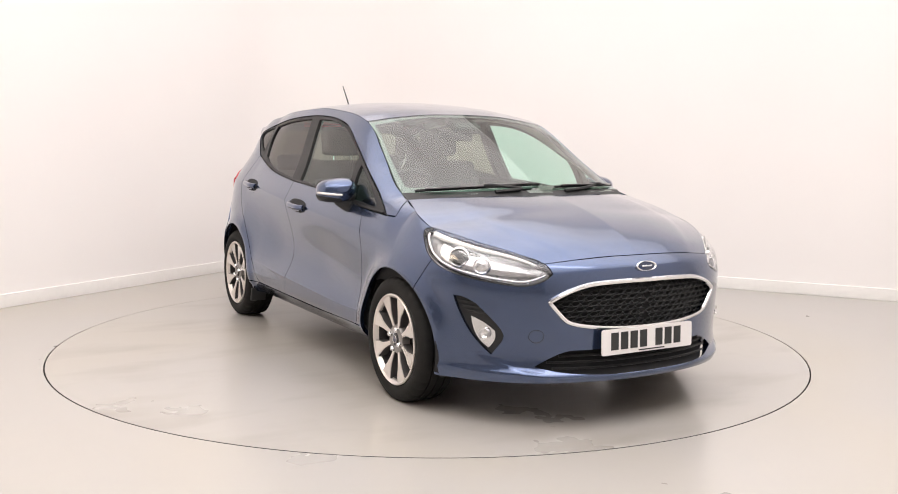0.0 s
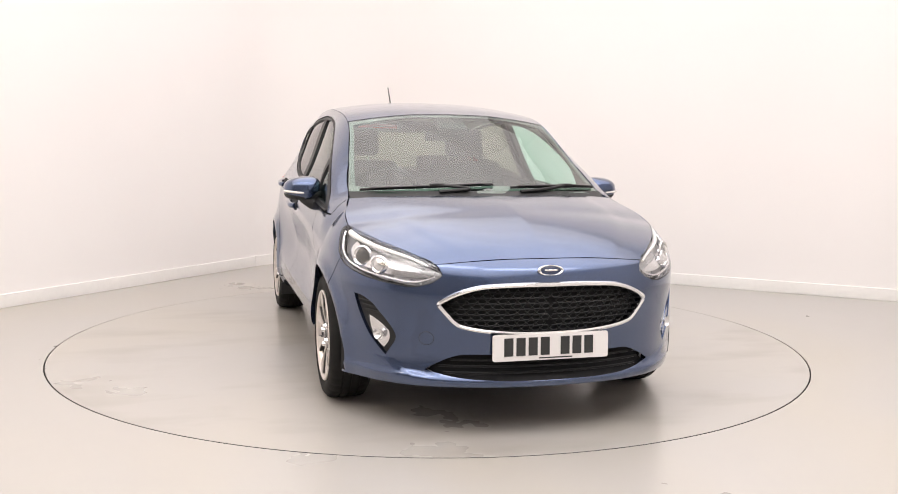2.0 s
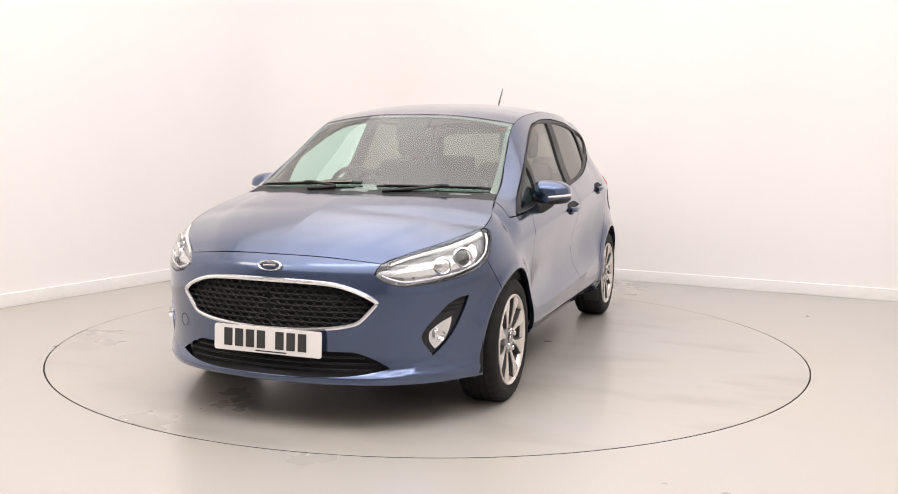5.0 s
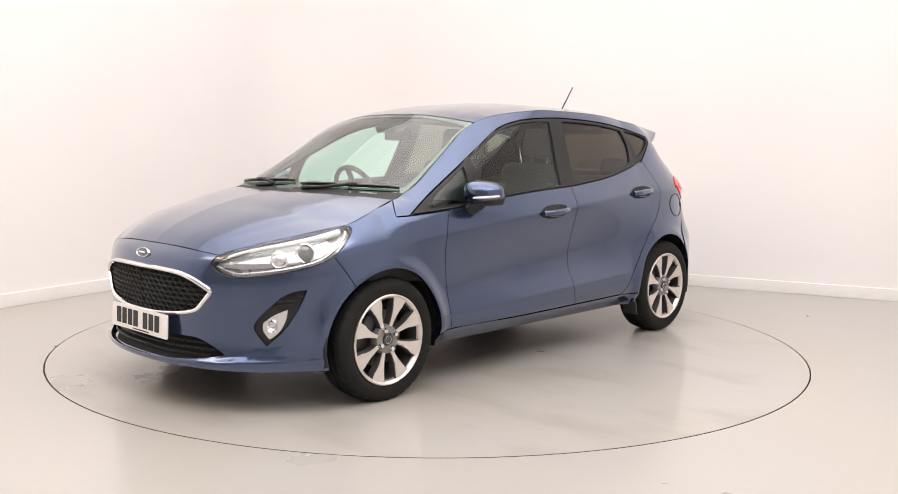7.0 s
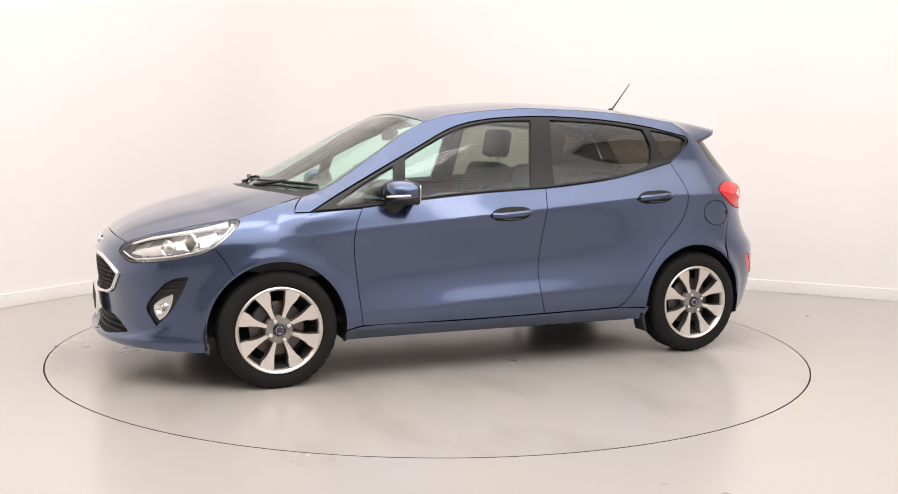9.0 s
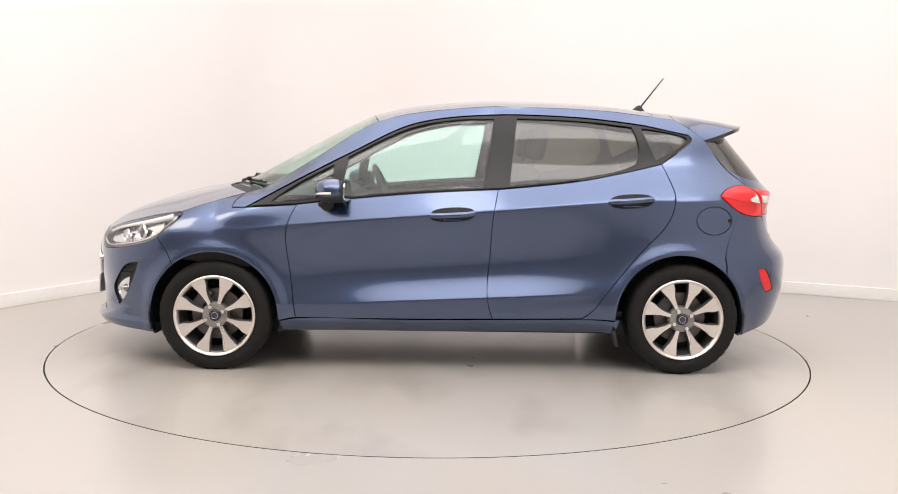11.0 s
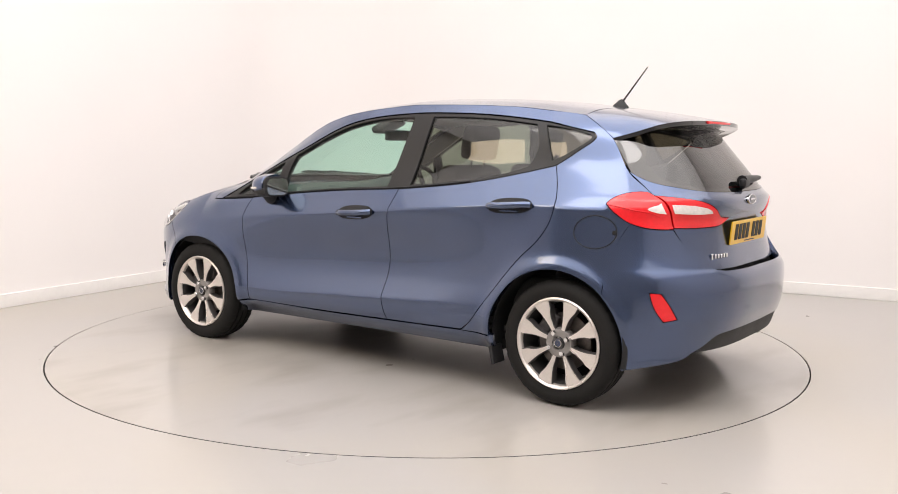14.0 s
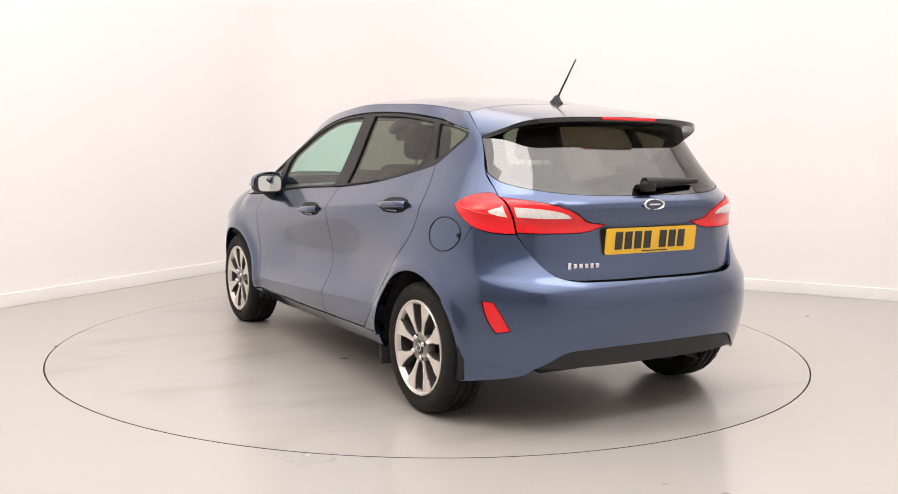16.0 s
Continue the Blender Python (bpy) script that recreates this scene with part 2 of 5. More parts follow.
def studio():
    # floor: one sheet with a round opening for the turntable
    n, v, f = 160, [], []
    for r, z in ((2.2260, -0.06), (2.2260, 0.0), (3.2, 0.0), (5.5, 0.0), (14.0, 0.0)):
        for i in range(n):
            a = 2 * math.pi * i / n
            v.append((r * math.cos(a), r * math.sin(a), z))
    for j in range(4):
        for i in range(n):
            k = (i + 1) % n
            f.append((j * n + i, (j + 1) * n + i, (j + 1) * n + k, j * n + k))
    tagged(part("floor", (v, f), FLOOR), "glossy light grey epoxy studio floor", kind="structure")
    v, f = lathe([(0.001, -0.05), (2.3, -0.05), (2.3, -0.12), (0.001, -0.12)], 96, "z")
    tagged(part("floor_pit", (v, f), SEAL), "dark pit under the turntable rim", kind="structure")

    def wall(name, way, side, near, far):
        m = frame_of(*CORNER, *way)
        bm = bmesh.new()
        box(bm, (near + far) / 2, side * 0.1, ROOM_H / 2, far - near, 0.2, ROOM_H, bevel=0.0)
        bmesh.ops.transform(bm, matrix=m, verts=bm.verts[:])
        tagged(part(name, bm, WALL, smooth=0), "bright white painted studio wall", kind="structure")
        bm = bmesh.new()
        box(bm, (near + far) / 2, -side * 0.008, 0.05, far - near, 0.016, 0.10, bevel=0.004)
        bmesh.ops.transform(bm, matrix=m, verts=bm.verts[:])
        tagged(part("baseboard", bm, SKIRT), "low white skirting board along the wall", kind="structure")

    cove = 1.0
    wall("wall_west", LEFT_WAY, -1, cove, 10.5)
    wall("wall_north", RIGHT_WAY, 1, cove, 9.0)
    # the walls meet in a rounded corner
    l, r = Vector((*LEFT_WAY, 0)).normalized(), Vector((*RIGHT_WAY, 0)).normalized()
    c = Vector((*CORNER, 0)) + (l + r) * cove
    arc = [c - (r * math.cos(a) + l * math.sin(a)) * cove for a in np.linspace(0, math.pi / 2, 25)]
    for name, inset, top, mat, text in (("wall_corner", 0.0, ROOM_H, WALL, "rounded white corner between the studio walls"), ("baseboard", 0.016, 0.10, SKIRT, "low white skirting board round the corner")):
        v, f = [], []
        for q in arc:
            out = (q - c).normalized()
            for d, z in ((-inset, 0), (-inset, top), (0.2 if not inset else 0.0, top), (0.2 if not inset else 0.0, 0)):
                v.append(tuple(q + out * d + Vector((0, 0, z))))
        for k in range(len(arc) - 1):
            for h in range(4):
                f.append((k * 4 + h, k * 4 + (h + 1) % 4, (k + 1) * 4 + (h + 1) % 4, (k + 1) * 4 + h))
        f += [(0, 1, 2, 3), tuple(len(v) - 4 + h for h in (3, 2, 1, 0))]
        tagged(part(name, (v, f), mat, smooth=30), text, kind="structure")
    # unseen walls added on the camera's side; their tones shape the paint's reflections
    for name, way, along in (("unseen_wall_south", LEFT_WAY, 10.5), ("unseen_wall_east", RIGHT_WAY, 9.0)):
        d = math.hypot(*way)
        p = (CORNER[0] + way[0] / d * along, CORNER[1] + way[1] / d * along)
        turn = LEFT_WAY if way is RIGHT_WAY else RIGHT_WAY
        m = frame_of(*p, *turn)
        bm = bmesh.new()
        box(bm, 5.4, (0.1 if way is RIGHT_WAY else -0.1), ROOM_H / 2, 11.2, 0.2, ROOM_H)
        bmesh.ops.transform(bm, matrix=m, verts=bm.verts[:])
        tagged(part(name, bm, EASTWALL if name == "unseen_wall_east" else BACKWALL, smooth=0), "pale unseen wall added to brighten reflections in the car's paint" if name == "unseen_wall_east" else "grey unseen wall added to darken reflections in the car's paint", kind="structure")
    bm = bmesh.new()
    box(bm, 2.0, -3.0, ROOM_H + 0.1, 26, 26, 0.2)
    tagged(part("ceiling", bm, WALL, smooth=0), "plain white studio ceiling", kind="structure")


studio()


def turntable():
    v, f = lathe([(0.001, 0.001), (0.6, 0.001), (1.4, 0.001), (2.2165, 0.001), (2.2190, -0.002), (2.2190, -0.05), (0.001, -0.05)], 160, "z")
    ob = part("turntable", (v, f), DISC, smooth=30)
    part("table_rim", lathe([(2.2192, 0.0003), (2.2192, -0.05), (2.2215, -0.05), (2.2215, -0.0015)], 160, "z"), SEAL, ob, "thin dark rubber edge of the turntable")
    return tagged(ob, "round grey epoxy turntable flush with the floor", "turntable")


table = turntable()


# ---- the car: its own space has the front axle at y = 0, the rear at 2.493, left at +x ----
OFF_X, OFF_Y = -0.0133, 1.1363
YA, YB, NF, NR, KW = 0.0, 2.3, 2.35, 3.2, 0.7


def pchip(xs, ys):
    """A smooth curve through knots that does not overshoot."""
    xs, ys = np.array(xs, float), np.array(ys, float)
    h, d = np.diff(xs), np.diff(ys) / np.diff(xs)
    m = np.zeros(len(xs))
    m[0], m[-1] = d[0], d[-1]
    for i in range(1, len(xs) - 1):
        if d[i - 1] * d[i] > 0:
            w1, w2 = 2 * h[i] + h[i - 1], h[i] + 2 * h[i - 1]
            m[i] = (w1 + w2) / (w1 / d[i - 1] + w2 / d[i])

    def at(x):
        x = np.clip(np.asarray(x, float), xs[0], xs[-1])
        i = np.clip(np.searchsorted(xs, x, side="right") - 1, 0, len(xs) - 2)
        t = (x - xs[i]) / h[i]
        return ((1 + 2 * t) * (1 - t) ** 2 * ys[i] + t * (1 - t) ** 2 * h[i] * m[i]
                + t * t * (3 - 2 * t) * ys[i + 1] + t * t * (t - 1) * h[i] * m[i + 1])
    return at


# rails along the flank, low to high: height and half width against y
RAILS = [
    (pchip([0, 2.3], [.20, .20]), pchip([0, .4, 2.0, 2.3], [.838, .752, .752, .838])),
    (pchip([0, 2.3], [.285, .295]), pchip([0, .4, 2.0, 2.3], [.845, .834, .834, .845])),
    (pchip([0, .45, 1, 1.5, 2, 2.3], [.36, .36, .385, .41, .435, .45]), pchip([0, .45, 1.0, 1.4, 2.0, 2.3], [.85, .844, .852, .854, .849, .85])),
    (pchip([0, .5, 2.0, 2.3], [.52, .48, .535, .56]), pchip([0, .45, 1.0, 1.6, 2.0, 2.3], [.852, .826, .804, .804, .822, .847])),
    (pchip([0, .45, 1, 1.5, 2, 2.3], [.74, .785, .832, .873, .915, .937]), pchip([0, .45, 1, 1.5, 2, 2.3], [.846, .847, .847, .841, .820, .798])),
    (pchip([0, .16, .45, 1, 1.5, 1.92, 2.145, 2.3], [.85, .876, .897, .952, .985, 1.03, 1.073, 1.12]),
     pchip([0, .16, .45, 1, 1.5, 1.92, 2.145, 2.3], [.785, .802, .806, .788, .770, .745, .718, .685])),
    (pchip([0, .2, .45, .7, 1, 1.25, 1.5, 2, 2.3], [.90, .93, 1.03, 1.165, 1.312, 1.362, 1.38, 1.366, 1.332]),
     pchip([0, .2, .45, .7, 1, 1.25, 1.5, 2, 2.3], [.735, .752, .742, .692, .632, .612, .602, .600, .592])),
    (pchip([0, .2, .45, .85, 1, 1.25, 1.5, 2, 2.3], [.925, .957, 1.092, 1.335, 1.375, 1.407, 1.424, 1.414, 1.386]),
     pchip([0, .2, .45, .85, 1, 1.25, 1.5, 2, 2.3], [.692, .688, .650, .585, .582, .582, .580, .570, .550])),
]
NOSE = pchip([.18, .215, .24, .268, .33, .45, .58, .66, .70, .74, .79, .83, .87, .91, .96],
             [.785, .822, .832, .806, .797, .804, .815, .801, .783, .735, .648, .56, .42, .25, .08])
TAIL = pchip([.2, .28, .36, .45, .58, .64, .66, .75, .88, .925, .97, 1.0, 1.1, 1.2, 1.3, 1.4],
             [3.06, 3.11, 3.15, 3.14, 3.13, 3.118, 3.115, 3.090, 3.078, 3.090, 3.097, 3.07, 2.995, 2.91, 2.825, 2.74])
ARCHES = ((-0.005, 0.294, 0.342), (2.470, 0.306, 0.340))


def half_width(y, z):
    y, z = np.clip(np.asarray(y, float), YA, YB), np.asarray(z, float)
    rz = np.array([r[0](y) for r in RAILS])
    rx = np.array([r[1](y) for r in RAILS])
    h, d = np.diff(rz, axis=0), np.diff(rx, axis=0) / np.diff(rz, axis=0)
    m = np.zeros_like(rx)
    m[0], m[-1] = d[0], d[-1]
    m[1:-1] = (d[:-1] * h[1:] + d[1:] * h[:-1]) / (h[1:] + h[:-1])
    below, above = m.copy(), m.copy()
    # sharp creases: the ledge low on the doors and the line through the handles
    for k, keen in ((2, np.clip((y - .2) / .3, 0, 1) * np.clip((2.15 - y) / .3, 0, 1)), (4, np.clip((y + .1) / .3, .3, 1) * .95)):
        below[k] = m[k] + (d[k - 1] - m[k]) * keen
        above[k] = m[k] + (d[k] - m[k]) * keen
    z = np.clip(z, rz[0], rz[-1])
    i = np.clip((rz[1:-1] <= z).sum(0), 0, len(RAILS) - 2)[None]
    take = lambda a: np.take_along_axis(a, i, 0)[0]
    z0, x0, x1, m0, m1, hh = take(rz[:-1]), take(rx[:-1]), take(rx[1:]), take(above[:-1]), take(below[1:]), take(h)
    t = (z - z0) / hh
    return ((1 + 2 * t) * (1 - t) ** 2 * x0 + t * (1 - t) ** 2 * hh * m0 + t * t * (3 - 2 * t) * x1 + t * t * (t - 1) * hh * m1)


# the bumper's own tail line, without the tailgate's step
TAIL_LOW = pchip([.2, .28, .36, .40, .45, .56, .61, .645, .68, .74, .82, .90], [3.095, 3.135, 3.162, 3.174, 3.186, 3.192, 3.188, 3.168, 3.138, 3.104, 3.080, 3.066])


def lip_line(u):
    """Height of the crease over the front lip."""
    t = np.clip((np.asarray(u, float) + 0.72) / 0.30, 0, 1)
    return 0.236 + 0.080 * t * t * (3 - 2 * t)


def bumper_skin(u, z):
    return skin(u, z, TAIL_LOW)


def skin(u, z, tail=None):
    """The car's flank, nose and tail: u runs round from the nose's middle to the tail's, z is the height."""
    u, z = np.asarray(u, float), np.asarray(z, float)
    mid = np.clip(u, YA, YB)
    w = half_width(mid, z)
    fr, re = u < YA, u > YB
    psi = np.where(fr, math.pi / 2 + (u - YA) / KW, np.where(re, math.pi / 2 - (u - YB) / KW, math.pi / 2))
    psi = np.clip(psi, 0, math.pi)
    s, c = np.sin(psi), np.cos(psi)
    n = np.where(fr, NF, NR)
    r = (np.abs(s) ** n + np.abs(c) ** n) ** (-1 / n)
    x = w * r * s
    y = np.where(fr, YA - NOSE(z) * r * c, np.where(re, YB + ((tail or TAIL)(z) - YB) * r * c, mid))
    for ay, az, ar in ARCHES:
        dist = np.hypot(y - ay, z - az)
        x = x + 0.019 * np.exp(-((dist - ar - 0.008) / 0.045) ** 2) * (np.abs(x) > 0.5)
    # the front lip stands proud below a line that rises to the fog lamp
    lip = 0.011 * np.clip((-0.42 - u) / 0.26, 0, 1) / (1 + np.exp(np.clip((z - lip_line(u)) / 0.0045, -30, 30)))
    x, y = x + np.where(fr, lip * s, 0), y - np.where(fr, lip * np.abs(c), 0)
    return np.stack([x, y, z + 0 * x], -1)


def S(y, z, tail=None):
    """Wrap coordinate from a place on the flank."""
    if YA <= y <= YB:
        return (y, z)
    if y < YA:
        c = min(1.0, (YA - y) / float(NOSE(z)))
        return (YA - KW * (math.pi / 2 - math.atan2((1 - c ** NF) ** (1 / NF), c)), z)
    c = min(1.0, (y - YB) / (float((tail or TAIL)(z)) - YB))
    return (YB + KW * (math.pi / 2 - math.atan2((1 - c ** NR) ** (1 / NR), c)), z)


def SB(y, z):
    """The same on the rear bumper."""
    return S(y, z, TAIL_LOW)


def F(x, z):
    s = min(1.0, x / float(half_width([YA], [z])[0]))
    return (YA - KW * (math.pi / 2 - math.atan2(s, (1 - s ** NF) ** (1 / NF))), z)


def R(x, z):
    s = min(1.0, x / float(half_width([YB], [z])[0]))
    return (YB + KW * (math.pi / 2 - math.atan2(s, (1 - s ** NR) ** (1 / NR))), z)


def smooth_line(pts, step=0.02):
    """Points along a smooth open curve through pts."""
    if len(pts) == 2:
        k = max(1, int(math.dist(*pts) / step))
        return [tuple(np.array(pts[0]) + (np.array(pts[1]) - np.array(pts[0])) * i / k) for i in range(k)]
    p = np.array(pts, float)
    t = np.concatenate([[0], np.cumsum(np.maximum(1e-6, np.linalg.norm(np.diff(p, axis=0), axis=1)) ** 0.6)])
    m = np.zeros_like(p)
    for i in range(len(p)):
        if 0 < i < len(p) - 1:
            a, b = t[i] - t[i - 1], t[i + 1] - t[i]
            m[i] = ((p[i] - p[i - 1]) / a * b + (p[i + 1] - p[i]) / b * a) / (a + b)
    m[0] = 1.5 * (p[1] - p[0]) / (t[1] - t[0]) - 0.5 * m[1]
    m[-1] = 1.5 * (p[-1] - p[-2]) / (t[-1] - t[-2]) - 0.5 * m[-2]
    out = []
    for i in range(len(p) - 1):
        h = t[i + 1] - t[i]
        k = max(2, int(np.linalg.norm(p[i + 1] - p[i]) / step))
        for j in range(k):
            s = j / k
            out.append(tuple((1 + 2 * s) * (1 - s) ** 2 * p[i] + s * (1 - s) ** 2 * h * m[i]
                             + s * s * (3 - 2 * s) * p[i + 1] + s * s * (s - 1) * h * m[i + 1]))
    return out


def outline(*runs, step=0.02):
    out = []
    for i, run in enumerate(runs):
        out += smooth_line(list(run), step)
        if math.dist(run[-1], runs[(i + 1) % len(runs)][0]) > 1e-6:
            out += smooth_line([run[-1], runs[(i + 1) % len(runs)][0]], step)
    return out


def inside(poly, pts):
    x, y = pts[:, 0], pts[:, 1]
    p = np.array(poly)
    hit = np.zeros(len(pts), bool)
    for (x0, y0), (x1, y1) in zip(p, np.roll(p, -1, 0)):
        if y0 != y1:
            hit ^= ((y0 > y) != (y1 > y)) & (x < (x1 - x0) * (y - y0) / (y1 - y0) + x0)
    return hit


def shrink(poly, d):
    """The outline moved inwards by d."""
    p = np.array(poly)
    a, b = np.roll(p, 1, 0), np.roll(p, -1, 0)
    area = 0.5 * np.sum(p[:, 0] * b[:, 1] - b[:, 0] * p[:, 1])
    e1, e2 = p - a, b - p
    n1 = np.stack([-e1[:, 1], e1[:, 0]], -1) / (np.linalg.norm(e1, axis=1)[:, None] + 1e-9)
    n2 = np.stack([-e2[:, 1], e2[:, 0]], -1) / (np.linalg.norm(e2, axis=1)[:, None] + 1e-9)
    n = n1 + n2
    n /= np.maximum(0.7, (n * n).sum(1) / 2)[:, None]
    return [tuple(q) for q in p + np.sign(area) * d * n]


def normals_of(surf, u, v):
    e = 1.5e-3
    du = surf(u + e, v) - surf(u - e, v)
    dv = surf(u, v + e) - surf(u, v - e)
    n = np.cross(du, dv)
    return n / (np.linalg.norm(n, axis=1)[:, None] + 1e-12)


CREASES = [[(y, float(RAILS[k][0](y)) + d) for y in np.arange(a, b, .018)] for k, a, b in ((2, .25, 2.12), (4, .12, 2.30)) for d in (-.008, 0.0, .008)]
CREASES += [[(u, float(lip_line(u)) + d) for u in np.arange(-1.09, -.22, .018)] for d in (-.008, 0.0, .008)]


def panel_mesh(poly, surf, holes=(), step=0.03, thick=0.02, lift=0.0, sides=(1,), gap=0.0):
    """A sheet cut out of a surface along poly, with turned-in edges. sides: 1 as it is, -1 mirrored; both are welded along x = 0."""
    if gap:
        whole = np.array(poly)
        middle = np.abs(surf(whole[:, 0], whole[:, 1])[:, 0]) < 2e-3
        moved = shrink(poly, gap)
        # the halves of a welded panel stay together along the middle
        poly = [(q[0], w[1]) if m and len(sides) > 1 else w for q, w, m in zip(poly, moved, middle)]
        holes = [shrink(h, -gap) for h in holes]
    loops = [list(poly)] + [list(h) for h in holes]
    p = np.array(poly)
    gx, gy = np.arange(p[:, 0].min(), p[:, 0].max(), step), np.arange(p[:, 1].min(), p[:, 1].max(), step)
    grid = np.stack(np.meshgrid(gx + step / 2, gy + step / 2), -1).reshape(-1, 2)
    keep = inside(poly, grid)
    for h in holes:
        keep &= ~inside(h, grid)
    edge = np.array([q for lp in loops for q in lp])
    grid = grid[keep]
    if len(grid):
        far = np.min(np.linalg.norm(grid[:, None] - edge[None], axis=2), axis=1) > step * 0.45
        grid = grid[far]
    pts = [Vector(q) for lp in loops for q in lp]
    ed, k = [], 0
    for lp in loops:
        ed += [(k + i, k + (i + 1) % len(lp)) for i in range(len(lp))]
        k += len(lp)
    # creases of the flank become edges of the sheet
    first = len(pts)
    for crease in CREASES if surf is skin else ():
        line = np.array(crease)
        ok = inside(poly, line)
        for h in holes:
            ok &= ~inside(h, line)
        ok &= np.min(np.linalg.norm(line[:, None] - edge[None], axis=2), axis=1) > 0.006
        if len(grid):
            grid = grid[np.min(np.linalg.norm(grid[:, None] - line[None], axis=2), axis=1) > step * 0.4]
        last = None
        for q, good in zip(line, ok):
            if good:
                pts.append(Vector(q))
                if last is not None:
                    ed.append((last, len(pts) - 1))
                last = len(pts) - 1
            else:
                last = None
    pts += [Vector(q) for q in grid]
    vo, eo, fo, _, eorig, _ = delaunay_2d_cdt(pts, ed, [], 0, 1e-6)
    uv = np.array([tuple(q) for q in vo])
    tri = np.array([f for f in fo if len(f) == 3])
    mid = uv[tri].mean(1)
    keep = inside(poly, mid)
    for h in holes:
        keep &= ~inside(h, mid)
    tri = tri[keep]
    a, b, c = uv[tri[:, 0]], uv[tri[:, 1]], uv[tri[:, 2]]
    neg = (b[:, 0] - a[:, 0]) * (c[:, 1] - a[:, 1]) - (b[:, 1] - a[:, 1]) * (c[:, 0] - a[:, 0]) < 0
    tri[neg] = tri[neg][:, ::-1]
    used = np.unique(tri)
    back = np.full(len(uv), -1)
    back[used] = np.arange(len(used))
    uv, tri = uv[used], back[tri]
    place, nor = surf(uv[:, 0], uv[:, 1]), normals_of(surf, uv[:, 0], uv[:, 1])
    place = place + nor * lift
    count = {}
    for t in tri:
        for i in range(3):
            e = (int(t[i]), int(t[(i + 1) % 3]))
            count[e] = count.get(e, 0) + 1
    rim = [e for e in count if (e[1], e[0]) not in count]
    two = len(sides) > 1
    verts, faces, norms = [], [], []
    for side in sides:
        k = len(verts)
        flip = np.array([side, 1, 1])
        verts += [tuple(q) for q in place * flip]
        norms += [tuple(q) for q in nor * flip]
        faces += [tuple(int(i) + k for i in (t if side > 0 else t[::-1])) for t in tri]
        if thick:
            low = place - nor * thick
            for i, j in rim:
                if two and abs(place[i][0]) < 2e-3 and abs(place[j][0]) < 2e-3:
                    continue
                q = [place[j] * flip, place[i] * flip, low[i] * flip, low[j] * flip]
                fn = np.cross(q[1] - q[0], q[2] - q[0]) * side
                fn = fn / (np.linalg.norm(fn) + 1e-12)
                m = len(verts)
                verts += [tuple(w) for w in q]
                norms += [tuple(fn)] * 4
                faces.append((m, m + 1, m + 2, m + 3) if side > 0 else (m + 3, m + 2, m + 1, m))
    return verts, faces, norms


def panel(name, poly, surf, mat, parent, label="", sides=(1,), **kw):
    v, f, n = panel_mesh(poly, surf, sides=sides, **kw)
    if len(sides) > 1:
        # the two halves share one normal along the middle
        n = [(0.0, q[1], q[2]) if abs(p[0]) < 2e-3 else q for p, q in zip(v, n)]
    me = bpy.data.meshes.new(name)
    me.from_pydata([(x - OFF_X, y - OFF_Y, z) for x, y, z in v], [], f)
    me.materials.append(mat)
    me.shade_smooth()
    me.normals_split_custom_set_from_vertices([Vector(q).normalized() for q in n])
    ob = new(name, me)
    ob.parent = parent
    return tagged(ob, label)


def both(name, poly, surf, mat, parent, label="", **kw):
    """The same panel on the left and on the right."""
    return [panel(name, poly, surf, mat, parent, label, sides=(s,), **kw) for s in (1, -1)]


def fit_part(name, geometry, mat, parent, label="", m=None, smooth=40):
    """A part built in the car's own space."""
    shift = Matrix.Translation((-OFF_X, -OFF_Y, 0))
    if isinstance(geometry, bmesh.types.BMesh):
        bmesh.ops.transform(geometry, matrix=shift @ (m or Matrix()), verts=geometry.verts[:])
    else:
        k = shift @ (m or Matrix())
        geometry = ([tuple(k @ Vector(p)) for p in geometry[0]], geometry[1])
    ob = part(name, geometry, mat, parent, label, smooth)
    if m is not None and m.determinant() < 0:
        ob.data.flip_normals()
    return ob


def coons(front, rear, inner, outer):
    """A surface between four curves, each a function of 0..1: front and rear run outwards, inner and outer run backwards."""
    def at(s, v):
        s, v = np.asarray(s, float), np.asarray(v, float)
        s1, v1 = s[:, None], v[:, None]
        a = (1 - v1) * front(s) + v1 * rear(s)
        b = (1 - s1) * inner(v) + s1 * outer(v)
        o, i = np.zeros(1), np.ones(1)
        c = ((1 - s1) * (1 - v1) * front(o) + s1 * (1 - v1) * front(i) + (1 - s1) * v1 * rear(o) + s1 * v1 * rear(i))
        return a + b - c
    return at


def curve3(pts):
    """A smooth curve through places, as a function of 0..1."""
    p = np.array(pts, float)
    t = np.concatenate([[0], np.cumsum(np.linalg.norm(np.diff(p, axis=0), axis=1))])
    fs = [pchip(t / t[-1], p[:, i]) for i in range(3)]

    def at(s):
        # beyond its ends the curve goes straight on
        s = np.asarray(s, float)
        c = np.clip(s, 0, 1)
        base = np.stack([g(c) for g in fs], -1)
        e = 1e-3
        lead = np.where((s < 0)[:, None], (np.stack([g(c + e) for g in fs], -1) - base) / e,
                        (base - np.stack([g(c - e) for g in fs], -1)) / e)
        return base + (s - c)[:, None] * lead
    return at


def on_skin(uv):
    return [tuple(q) for q in skin(np.array([a for a, b in uv]), np.array([b for a, b in uv]))]


